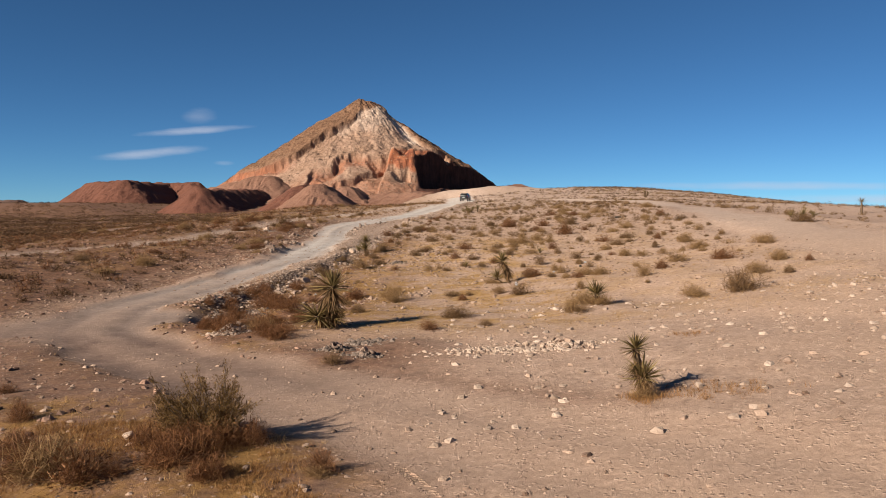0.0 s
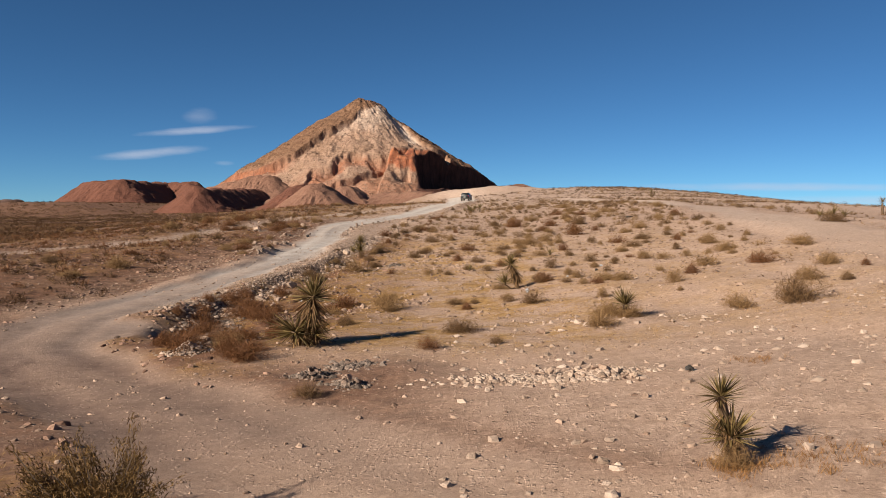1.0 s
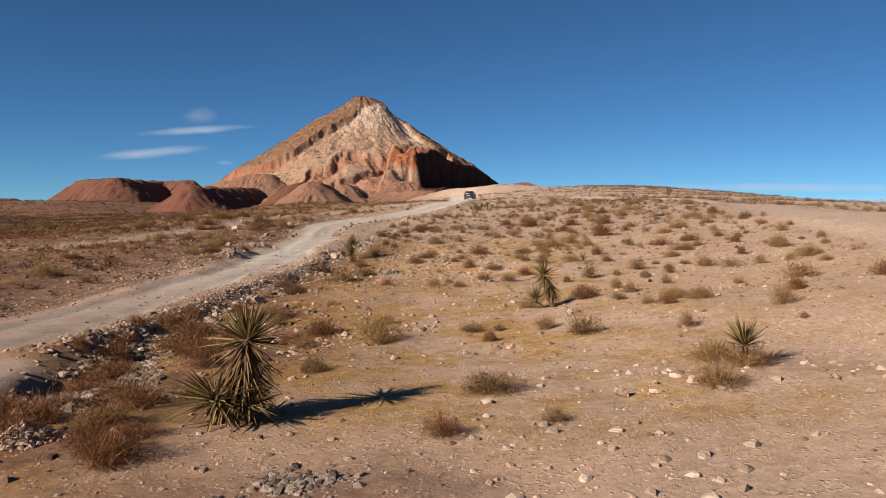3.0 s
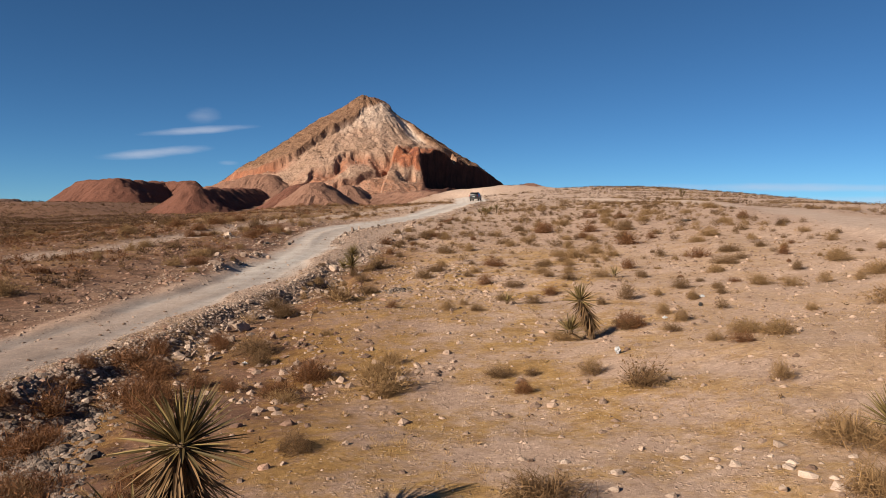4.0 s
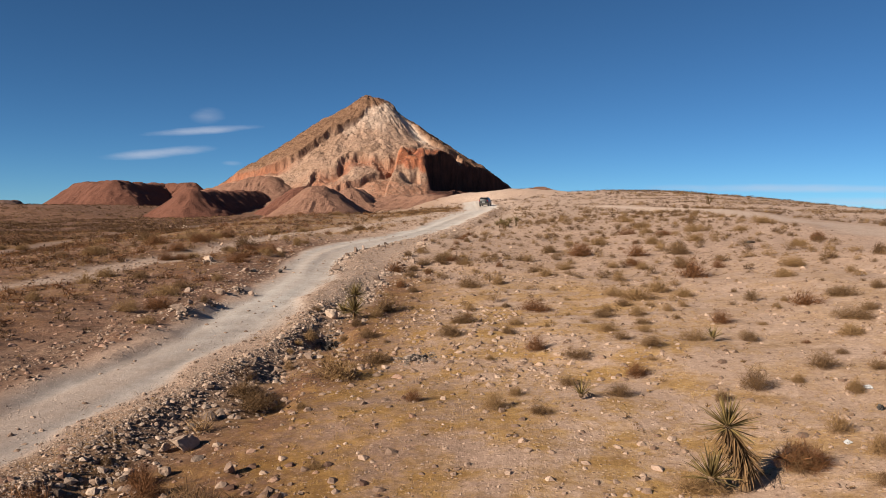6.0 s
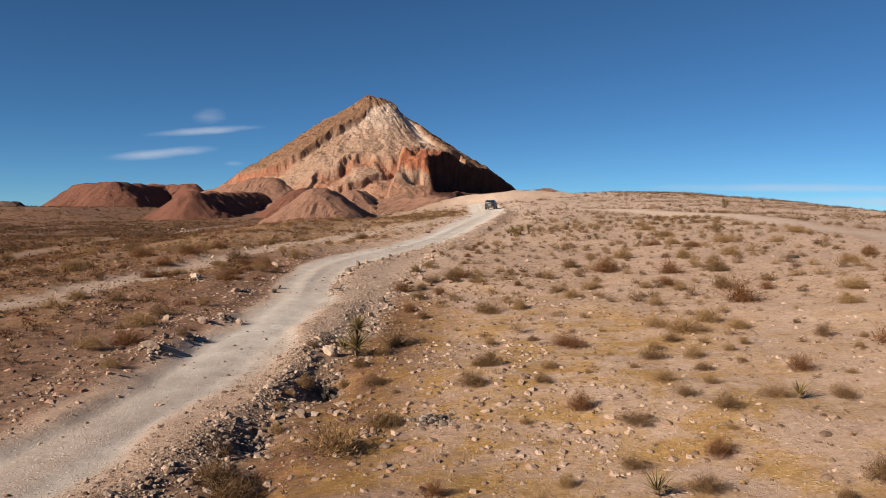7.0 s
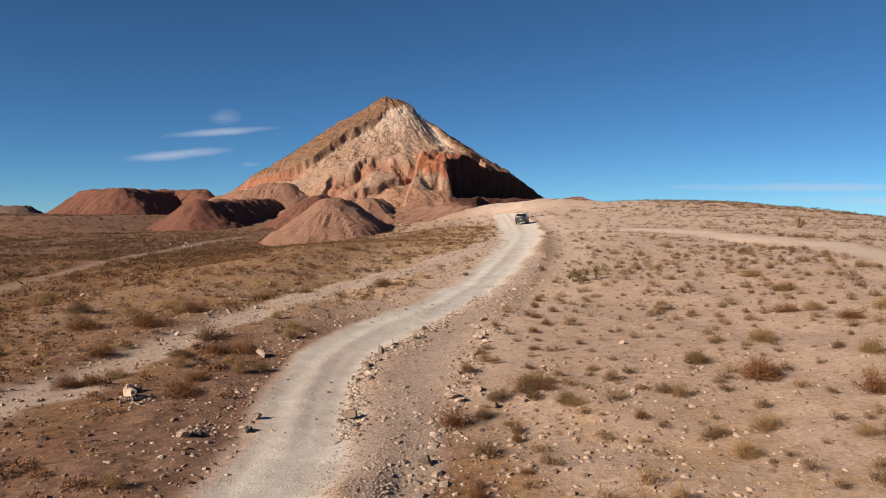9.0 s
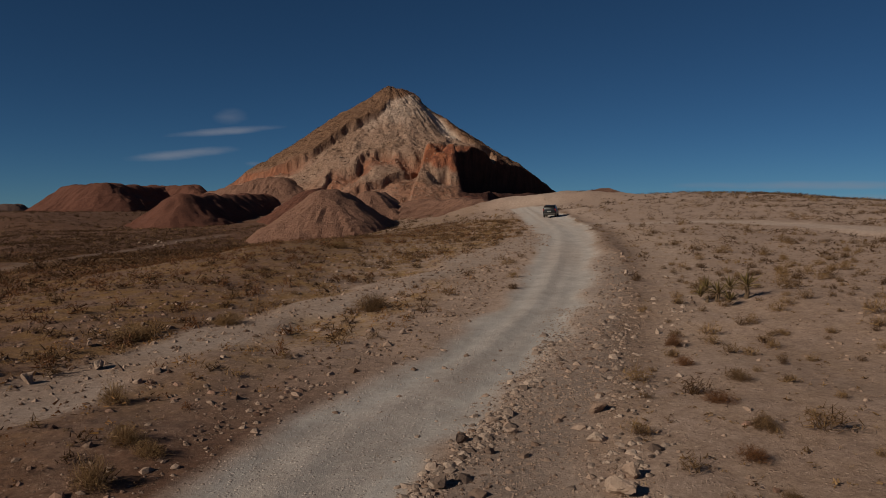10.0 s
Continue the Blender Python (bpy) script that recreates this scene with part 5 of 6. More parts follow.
for cx, cy, rx, ry, count in ((3.3, 11.5, 0.9, 0.7, 90), (2.35, 11.4, 0.35, 0.3, 80), (-3.7, 9.7, 0.8, 0.4, 380), (4.4, 16.8, 0.6, 0.5, 40)):
    r = np.random.default_rng(count)
    p = np.c_[cx + rx * r.normal(0, 0.5, count), cy + ry * r.normal(0, 0.5, count)]
    scattered("dry_grass", TUFTS, p, r.uniform(0.06, 0.2, count), GOLD_GRASS, "patch of golden dry grass on bare ground", "grass", count)

# dead twigs and seedlings strewn between the shrubs
CRUMBS = [clump_template(660 + k, 8, 0.12) for k in range(6)]


def crumbly(x, y):
    patchy = 0.25 + 0.75 * smooth_step((layered(x, y, 4.5, 3, 68) + 0.25) / 0.5)
    return patchy * (bare(x, y) < 0.15) * (0.35 + 0.65 * smooth_step((y - 36) / 20)) * np.where(x < -14, 0.7, 1.0)


for material, count, seed, words in ((SHRUB_TAN, 12000, 461, "small tan tufts and dead twigs on the slope"), (SHRUB_GREY, 13000, 464, "small brown tufts and dead twigs on the slope")):
    p = scatter_places(count, (-34, 22), (24, 125), crumbly, seed)
    scattered("twig_litter", CRUMBS, p, np.random.default_rng(seed + 1).uniform(0.08, 0.26, len(p)), material, words, "litter of twigs", seed + 2)

# shrubs on the natural slopes of the hill
gx = np.random.default_rng(94).uniform((PEAK.x - 75, PEAK.y - 75), (PEAK.x + 60, PEAK.y + 4), (6500, 2))
hz, hzones = hill_form(gx[:, 0], gx[:, 1])
keep = (hzones[:, 2] > 0.6) & (hz > 9)
scattered("hill_scrub", FAR_SHRUBS, gx[keep], np.random.default_rng(95).uniform(0.5, 1.3, int(keep.sum())), SHRUB_DARK, "dark scrub dotted over the brown hillside", "scrub", 96, heights=hz[keep])

# ---- stones ----
STONES = [stone_template(800 + k) for k in range(7)]
STONE_MESHES = {m.name: [raw_mesh("rock", v, f, m) for v, f in STONES] for m in (ROCK_PALE, ROCK_GREY, ROCK_BLACK)}
stone_rng = np.random.default_rng(11)


def rock(x, y, wide, material, label, group="rocks beside the road", sink=0.25, lift=0.0):
    ob = new("rock", STONE_MESHES[material.name][int(stone_rng.integers(7))])
    tall = stone_rng.uniform(0.75, 1.1)
    ob.matrix_basis = Matrix.LocRotScale((x, y, height(x, y) + lift + wide * (0.32 * tall - 0.5 * sink)), Euler((stone_rng.normal() * 0.3, stone_rng.normal() * 0.3, stone_rng.uniform(0, 6.28))),
                                         (wide, wide * stone_rng.uniform(0.7, 1.0), wide * tall))
    return tagged(ob, label, "rock", group)


PALE, GREY, BLACK = "pale tan angular stone lying on the soil", "grey angular stone of the road bank", "pile stone, near-black for the shadows in grey rubble"
# single stones that stand out
PALE_STONES = [(-14.7, 65.3, 0.62), (-16.85, 59.6, 0.85), (-18.0, 74.6, 0.5), (-17.0, 60.3, 0.4), (-7.1, 68.4, 0.62), (-6.8, 68.9, 0.4), (-7.0, 72.0, 0.6), (-7.6, 61.2, 0.55), (-4.75, 10.1, 0.32), (-5.15, 10.6, 0.12), (1.16, 22.1, 0.42), (1.7, 22.5, 0.18),
                (3.0, 11.8, 0.12), (3.6, 10.3, 0.22), (0.97, 12.8, 0.13), (4.7, 17.6, 0.2), (2.75, 11.9, 0.1), (-3.9, 90.8, 0.5), (-7.2, 70.6, 0.45), (-6.4, 77.6, 0.45), (-2.2, 63.3, 0.35), (1.0, 70.5, 0.3)]
PALE_STONES += [(-8.07, 34.75, 0.75), (-8.35, 34.5, 0.42), (-8.0, 33.66, 0.38), (-6.82, 33.5, 0.42), (-8.5, 31.5, 0.5), (-7.66, 30.5, 0.45), (-7.9, 46.9, 0.62), (-6.8, 42.5, 0.38), (-8.03, 41.5, 0.36), (-17.1, 60.2, 0.6), (-10.4, 59.3, 0.5)]
PALE_STONES += [(3.5, 75.0, 0.4), (-19.6, 77.0, 0.4), (-19.3, 71.9, 0.5), (-18.8, 73.2, 0.42), (-19.1, 68.2, 0.45), (-32.1, 82.5, 0.6), (-31.0, 82.0, 0.5), (-30.4, 81.6, 0.4), (-2.65, 21.7, 0.13), (-2.4, 21.95, 0.1), (4.0, 11.3, 0.2), (4.6, 12.4, 0.14), (3.5, 10.0, 0.24), (5.2, 11.7, 0.2), (4.9, 12.8, 0.2), (1.0, 12.2, 0.15), (2.1, 14.7, 0.2),
                (-6.7, 67.8, 0.5), (-1.5, 68.1, 0.45), (0.6, 72.5, 0.5), (-5.4, 61.0, 0.3), (-7.3, 60.9, 0.5), (-6.2, 60.6, 0.4)]
for x, y, wide in PALE_STONES:
    rock(x, y, wide, ROCK_PALE, PALE, "single stones")
for x, y, wide in ((-12.73, 58.75, 0.36), (-12.9, 57.2, 0.3), (-14.0, 56.75, 0.6), (-13.83, 57.45, 0.4), (-12.9, 47.3, 0.5), (-12.75, 46.0, 0.6), (-12.87, 50.1, 0.5), (-14.3, 50.7, 0.5), (-10.57, 66.5, 0.6), (-10.29, 67.4, 0.55), (-9.57, 68.6, 0.4), (-10.7, 64.5, 0.45), (-10.28, 62.8, 0.45), (-10.29, 59.1, 0.6), (-9.92, 58.5, 0.35), (-7.5, 61.1, 0.6), (-6.96, 68.3, 0.5), (-6.76, 61.8, 0.45), (-7.74, 56.0, 0.5), (-7.79, 53.3, 0.5),
                   (-9.4, 70.6, 0.4), (-8.9, 71.6, 0.35), (-7.95, 48.6, 0.5), (-8.2, 36.2, 0.5), (-7.66, 37.9, 0.35), (-8.24, 31.8, 0.3), (-8.2, 30.6, 0.35), (-7.71, 31.5, 0.35), (-8.07, 40.7, 0.35),
                   (-7.45, 41.7, 0.4), (-12.74, 51.5, 0.5), (-12.0, 51.1, 0.4), (-12.96, 50.35, 0.55)):
    rock(x, y, wide, ROCK_GREY, GREY, "stones of the road bank")
for k in range(16):
    rock(-67.5 + 2.2 * math.sin(k * 2.3) + 0.2 * k, 180 + 2.4 * math.cos(k * 3.1), 0.5 + 0.45 * abs(math.sin(k * 1.7)), ROCK_PALE, "pale boulder in a pile on the plain", "pale boulder pile")
# rubble tipped in piles: middle, half lengths, how many, sizes, how high
for (cx, cy, rx, ry, count, small, large, rise, material, label, group) in ((0.75, 16.9, 0.95, 0.5, 18, 0.07, 0.2, 0.03, ROCK_PALE, "pale stone in a low strip of rubble", "pale rubble strip"),
                                                                           (1.7, 16.75, 0.6, 0.4, 28, 0.09, 0.27, 0.10, ROCK_PALE, "pale stone in a low strip of rubble", "pale rubble strip"),
                                                                           (2.2, 16.1, 0.3, 0.4, 8, 0.08, 0.2, 0.03, ROCK_PALE, "pale stone in a low strip of rubble", "pale rubble strip"),
                                                                           (-3.4, 17.6, 0.42, 0.36, 20, 0.11, 0.27, 0.12, ROCK_GREY, "grey stone in a small rubble pile", "grey rubble pile"),
                                                                           (-2.6, 16.9, 0.34, 0.26, 13, 0.09, 0.2, 0.12, ROCK_GREY, "grey stone in a small rubble pile", "grey rubble pile"),
                                                                           (-2.8, 18.5, 0.36, 0.26, 6, 0.06, 0.16, 0.03, ROCK_GREY, "grey stone in a small rubble pile", "grey rubble pile"),
                                                                           (-6.55, 19.7, 0.34, 0.32, 20, 0.09, 0.17, 0.20, ROCK_PALE, "pale stone in a small rubble pile", "pale rubble pile"),
                                                                           (-7.25, 22.6, 0.42, 0.8, 14, 0.1, 0.25, 0.12, ROCK_GREY, "grey stone tipped beside the bend", "stones by the bend"),
                                                                           (-8.5, 25.0, 0.5, 0.9, 13, 0.1, 0.25, 0.10, ROCK_GREY, "grey stone tipped beside the bend", "stones by the bend"),
                                                                           # the shade of the bank and the pile's
                                                                           # shadows are in these stones' colour
                                                                           (-7.55, 44.6, 0.3, 0.5, 12, 0.14, 0.32, 0.12, ROCK_BLACK, "road bank stone, near-black for the shade it lies in", "dark bank stones"),
                                                                           (-4.6, 41.0, 0.4, 0.3, 10, 0.1, 0.24, 0.06, ROCK_BLACK, BLACK, "burnt pile")):
    for _ in range(count):
        a, r = stone_rng.uniform(0, 6.28), min(abs(stone_rng.normal(0, 0.62)), 1.5)
        rock(cx + rx * r * math.cos(a), cy + ry * r * math.sin(a), stone_rng.uniform(small, large) * (1.15 - 0.3 * r), material, label, group, lift=rise * max(0.0, 1 - r))


def along(points, share):
    share = share * (len(points) - 1)
    k = min(int(share), len(points) - 2)
    a, b = Vector(points[k]), Vector(points[k + 1])
    p, d = a.lerp(b, share - k), (b - a).normalized()
    return p, Vector((d.y, -d.x))


# windrow of larger stones on both edges of the road
EDGE = [q for q in MAIN_ROAD if 20 < q[1] < 110]
for _ in range(20):
    p, right = along(EDGE, stone_rng.uniform(0, 0.98) ** 1.1)
    off = stone_rng.choice((1, 1, 1, -1)) * stone_rng.uniform(1.9, 3.1)
    q = p + right * off
    rock(q.x, q.y, 0.09 + 0.3 * stone_rng.uniform() ** 2.5, ROCK_GREY if stone_rng.uniform() < 0.6 else ROCK_PALE, GREY)
for _ in range(10):
    p, right = along(SIDE_LANE, stone_rng.uniform(0, 1))
    q = p + right * stone_rng.normal(1.75, 0.35)
    rock(q.x, q.y, 0.08 + 0.3 * stone_rng.uniform() ** 2.2, ROCK_PALE, "pale stone on the edge of the side lane", "stones by the side lane")

PEBBLES = [(ICO_V * 0.5 * np.random.default_rng(900 + k).uniform(0.6, 1.15, (12, 1)) * (1, 0.85, 0.66), ICO_F) for k in range(6)]


def sizes_of(count, small, large, seed):
    return small + (large - small) * np.random.default_rng(seed).uniform(size=count) ** 2.3


def stony(x, y):
    d, s, road = road_strength(x, y)
    edge = np.exp(-(((d - 2.5) / 0.75) ** 2)) * smooth_step((s - 0.25) / 0.05)
    dark = relief(x, y)[1][:, 3]
    return (1 - 0.55 * dark) * np.clip(0.25 + edge + 0.25 * smooth_step((layered(x, y, 5, 3, 65) + 0.1) / 0.5) - 0.3 * road, 0, 1)


CHIPS = [(np.array([(1, 0, 0), (-1, 0, 0), (0, 1, 0), (0, -1, 0), (0, 0, 1), (0, 0, -1)]) * np.random.default_rng(950 + k).uniform(0.3, 0.6, (6, 1)) * (1, 0.9, 0.6),
          np.array([(0, 2, 4), (2, 1, 4), (1, 3, 4), (3, 0, 4), (2, 0, 5), (1, 2, 5), (3, 1, 5), (0, 3, 5)])) for k in range(6)]
p = scatter_places(48000, (-16, 5), (13, 40), stony, 98)
scattered("gravel", CHIPS, p, sizes_of(len(p), 0.015, 0.075, 99), GRAVEL, "fine tan gravel strewn over the soil", "gravel", 100)
p = scatter_places(26000, (-18, 40), (15, 92), stony, 116)
scattered("gravel", CHIPS, p, sizes_of(len(p), 0.025, 0.10, 117), GRAVEL, "fine tan gravel strewn over the slope", "gravel", 118)
p = scatter_places(26000, (-20, 4), (14, 42), stony, 101)
scattered("gravel", PEBBLES, p, sizes_of(len(p), 0.03, 0.17, 102), GRAVEL, "loose tan pebbles and gravel", "gravel", 103)
p = scatter_places(15000, (-26, 42), (16, 95), stony, 104)
scattered("gravel", PEBBLES, p, sizes_of(len(p), 0.03, 0.22, 105), GRAVEL, "loose tan stones and gravel", "gravel", 106)
p = scatter_places(16000, (-14, 26), (-3, 100), lambda x, y: np.exp(-(((road_strength(x, y)[0] - 2.4) / 0.6) ** 2)), 107)
scattered("gravel", PEBBLES, p, sizes_of(len(p), 0.03, 0.2, 108), GRAVEL, "grey-tan rubble along the road's edge", "gravel", 109)
p = scatter_places(26000, (-26, 42), (-6, 122), lambda x, y: np.exp(-((line_distance(x, y, OLD_TRACK)[0] / 1.3) ** 2)), 110)
scattered("gravel", CHIPS, p, sizes_of(len(p), 0.03, 0.28, 111), GRAVEL, "pale gravel on the old track", "gravel", 112)


def bank(x, y):
    aside = x - road_middle(y)
    right = np.exp(-(((aside - 2.8) / 0.6) ** 2)) * smooth_step((y - 26) / 5) * smooth_step((60 - y) / 8)
    windrow = np.exp(-(((aside - 1.75 - 0.25 * smooth_step((y - 74) / 8)) / 0.5) ** 2)) * 0.22 * smooth_step((y - 56) / 4) * smooth_step((96 - y) / 8)
    left = 0.3 * np.exp(-(((aside + 2.6) / 0.8) ** 2)) * smooth_step((y - 36) / 5) * smooth_step((70 - y) / 8)
    lane_edge = 0.4 * np.exp(-(((aside - 4.4) / 0.5) ** 2)) * smooth_step((y - 50) / 5) * smooth_step((92 - y) / 8)
    return np.clip(right + windrow + left + lane_edge, 0, 1) * (0.25 + 0.75 * smooth_step((value_noise(x / 1.6, y / 1.6, 69) + 0.4) / 0.6))


p = scatter_places(38000, (-18, 21), (0, 95), bank, 210)
scattered("rubble", PEBBLES, p, sizes_of(len(p), 0.03, 0.21, 211), RUBBLE, "grey broken rubble banked along the road", "rubble", 212)
p = scatter_places(11000, (-9, 26), (12, 66), lambda x, y: (bare(x, y) < 0.2) * (0.25 + 0.75 * smooth_step((3 - x) / 6)) * (0.2 + 0.8 * smooth_step((layered(x, y, 4, 3, 74) + 0.1) / 0.5)), 223)
scattered("gravel", PEBBLES, p, sizes_of(len(p), 0.06, 0.30, 224), GRAVEL, "loose tan stones on the slope beside the road", "gravel", 225)
p = scatter_places(1100, (-1, 9.5), (11, 24), lambda x, y: 0.35 + 0.65 * smooth_step((layered(x, y, 3, 2, 75)) / 0.4), 226)
scattered("gravel", PEBBLES, p, sizes_of(len(p), 0.05, 0.26, 227), PALE_GRAVEL, "loose pale stones on the bare ground", "gravel", 228)
p = scatter_places(9000, (-14, 55), (-2, 98), bank, 229)
scattered("rubble", PEBBLES, p, sizes_of(len(p), 0.05, 0.30, 230), RUBBLE, "larger broken stones in the windrow beside the lane", "rubble", 231)
# windrow between the road and the side lane, and the stony strip along the lane's far edge
WINDROW = ((-9.9, 57.5), (-10.35, 60), (-10.7, 63.5), (-10.55, 66.5), (-9.8, 68.4), (-9.0, 71), (-8.1, 75), (-7.2, 80))
FAR_EDGE = ((-7.4, 50), (-7.7, 54), (-7.6, 58), (-7.3, 62), (-7.0, 66), (-6.7, 70), (-6.0, 76), (-5.4, 82))
r = np.random.default_rng(316)
for line, count, wide, small, large, words in ((WINDROW, 2600, 0.2, 0.03, 0.14, "fine broken stone in the windrow beside the lane"), (WINDROW, 260, 0.25, 0.12, 0.36, "larger broken stone in the windrow beside the lane"),
                                               (FAR_EDGE, 900, 0.34, 0.03, 0.2, "broken stone along the far edge of the lane"), (FAR_EDGE, 110, 0.3, 0.14, 0.42, "larger broken stone along the far edge of the lane")):
    share = r.uniform(0, 1, count)
    if large > 0.25:
        share = (np.floor(share * 9) + 0.5 + 0.3 * r.normal(size=count)) / 9
    knots = np.linspace(0, 1, len(line))
    p = np.c_[np.interp(share, knots, [q[0] for q in line]), np.interp(share, knots, [q[1] for q in line])] + r.normal(0, wide, (count, 2))
    scattered("rubble", PEBBLES, p, sizes_of(count, small, large, count + 5), RUBBLE, words, "rubble", count + 6)
p = scatter_places(30000, (-11.5, 50), (-4, 84), lambda x, y: smooth_step((1.7 - line_distance(x, y, SIDE_LANE)[0]) / 0.5), 217)
scattered("gravel", CHIPS, p, sizes_of(len(p), 0.02, 0.1, 218), GRAVEL, "pinkish gravel on the side lane", "gravel", 219)
p = scatter_places(9000, (-26, 66), (-3, 150), lambda x, y: np.maximum(strip(x, y), 0.5 * (np.abs(np.abs(x - road_middle(y)) - 3) < 0.7)), 241)
scattered("rubble", PEBBLES, p, sizes_of(len(p), 0.05, 0.36, 242), GRAVEL, "loose tan stones beside the far road", "rubble", 243)
# reddish stones on the dark soil west of the road and round the bend
p = scatter_places(21000, (-34, 10), (-4, 100), lambda x, y: relief(x, y)[1][:, 3] * (0.55 + 0.45 * smooth_step((y - 11) / 2)) * (0.3 + 0.7 * smooth_step((layered(x, y, 3.5, 3, 73) + 0.2) / 0.6)), 220)
scattered("rubble", PEBBLES, p, sizes_of(len(p), 0.05, 0.28, 221), RED_STONE, "reddish brown stones strewn over dark soil", "rubble", 222)
# small stones that fill the tipped piles
for cx, cy, rx, ry, count, rise, material, words in ((0.6, 16.8, 1.6, 0.8, 760, 0.03, PALE_GRAVEL, "pale broken stone filling the low strip"), (1.75, 16.7, 0.95, 0.6, 620, 0.09, PALE_GRAVEL, "pale broken stone filling the low strip"),
                                                     (-3.4, 17.6, 0.52, 0.42, 300, 0.10, ASH_STONE, "grey broken stone filling the small pile"), (-2.6, 16.9, 0.42, 0.32, 200, 0.07, ASH_STONE, "grey broken stone filling the small pile"),
                                                     (-2.8, 18.4, 0.8, 0.5, 260, 0.02, ASH_STONE, "grey broken stone scattered by the small pile"), (-6.55, 19.7, 0.5, 0.45, 440, 0.20, PALE_GRAVEL, "pale broken stone filling the small pile"),
                                                     (-12.6, 51.3, 0.5, 0.7, 110, 0.12, RUBBLE, "broken stone of the bank west of the road"), (-12.75, 46.0, 0.5, 0.7, 110, 0.05, RUBBLE, "broken stone of the bank west of the road"),
                                                     (-12.5, 48.2, 0.5, 0.9, 90, 0.08, RUBBLE, "broken stone of the bank west of the road"), (-13.9, 57.2, 0.7, 0.5, 90, 0.08, RUBBLE, "stones tipped west of the road"),
                                                     (-16.7, 59.3, 0.9, 0.6, 110, 0.10, RUBBLE, "stones tipped west of the road"), (-8.1, 40.0, 0.45, 0.8, 200, 0.05, ASH_STONE, "grey broken stone in the road's bank"),
                                                     (-7.6, 44.8, 0.55, 0.7, 220, 0.05, ASH_STONE, "dark broken stone in the road's bank"), (-7.57, 37.8, 0.4, 0.6, 120, 0.03, ASH_STONE, "dark broken stone in the road's bank"),
                                                     (-4.6, 41.0, 0.7, 0.45, 260, 0.08, ASH_STONE, "ashen broken stone in a burnt pile"),
                                                     (-7.3, 22.8, 0.8, 1.5, 420, 0.12, ASH_STONE, "dark broken stone beside the bend"), (-8.5, 25.2, 0.7, 1.3, 380, 0.10, ASH_STONE, "dark broken stone along the bend")):
    r = np.random.default_rng(int(1000 * cy))
    a, d = r.uniform(0, 6.28, count), np.abs(r.normal(0, 0.55, count))
    p = np.c_[cx + rx * d * np.cos(a), cy + ry * d * np.sin(a)]
    lift = relief(p[:, 0], p[:, 1])[0] + rise * np.exp(-3 * d**2) * r.uniform(0.2, 1.0, count) - 0.005
    scattered("rubble", PEBBLES, p, sizes_of(count, 0.04, 0.21, int(900 * cy)), material, words, "rubble", int(700 * cy), heights=lift)
# dark broken stone below the steep bank of the bend
share = r.uniform(0, 1, 1700)
p = np.c_[-6.7 - 2.6 * share, 22.1 + 6.2 * share] + r.normal(0, 0.42, (1700, 2)) * (1, 0.8)
scattered("rubble", PEBBLES, p, sizes_of(1700, 0.04, 0.27, 1701), ASH_STONE, "dark broken stone below the bank of the bend", "rubble", 1702)
# crushed stone that spills from the road's edge, coarser towards the foot of its bank
for count, off, wide, small, large, y0, y1, shape, words in ((24000, 1.9, 0.45, 0.02, 0.07, 27, 66, CHIPS, "fine crushed stone on the road's edge"), (3600, 2.6, 0.32, 0.03, 0.13, 27.5, 56, PEBBLES, "grey crushed stone down the road's bank"),
                                                            (520, 3.0, 0.4, 0.08, 0.32, 27, 54, PEBBLES, "larger broken stone at the foot of the road's bank")):
    y = y0 + (y1 - y0) * r.uniform(size=count) ** 1.7
    p = np.c_[road_middle(y) + r.normal(off, wide, count) + 0.25 * value_noise(y / 3, y * 0, 79), y]
    scattered("rubble", shape, p, sizes_of(count, small, large, count), RUBBLE, words, "rubble", count + 1)
# loose boulders below the quarried face
g = np.random.default_rng(113).uniform((PEAK.x - 45, PEAK.y - 82), (PEAK.x + 30, PEAK.y - 15), (2600, 2))
hz, hzones = hill_form(g[:, 0], g[:, 1])
keep = (hzones[:, 2] < 0.3) & (hz > 9) & (hzones[:, 3] < 0.1)
scattered("boulders", PEBBLES, g[keep], sizes_of(int(keep.sum()), 0.25, 1.0, 114), HILL_STONE, "tumbled boulders on the quarried face", "boulders", 115, heights=hz[keep] + 0.1)

# ---- the dark car on the road ----
PAINT = plain_material("dark_car_paint", (0.004, 0.0045, 0.0055), 0.38, 0.0, 0.1, 0.0)
TRIM = plain_material("black_plastic", (0.015, 0.015, 0.015), 0.6, 0.0, 0.2, 0.08)
TYRE = plain_material("tyre_rubber", (0.022, 0.021, 0.020), 0.85, 0.0, 0.2, 0.08)
RIM = plain_material("alloy_rim", (0.35, 0.35, 0.36), 0.35, 0.9, 0.2, 0.3)
LAMP = plain_material("tail_lamp_red", (0.30, 0.012, 0.010), 0.2)
PLATE = plain_material("plate_white", (0.55, 0.55, 0.52), 0.5)
CHROME = plain_material("bright_trim", (0.5, 0.5, 0.5), 0.2, 1.0)


def glass_material():
    n = Nodes("dark_car_glass", 0.08)
    n.surface.inputs["Specular IOR Level"].default_value = 0.35
    return n.done(n.mix(n.span(n.noise(3, 3, 0.6), 0.3, 0.7), (0.012, 0.014, 0.016), (0.03, 0.03, 0.03)))


GLASS = glass_material()


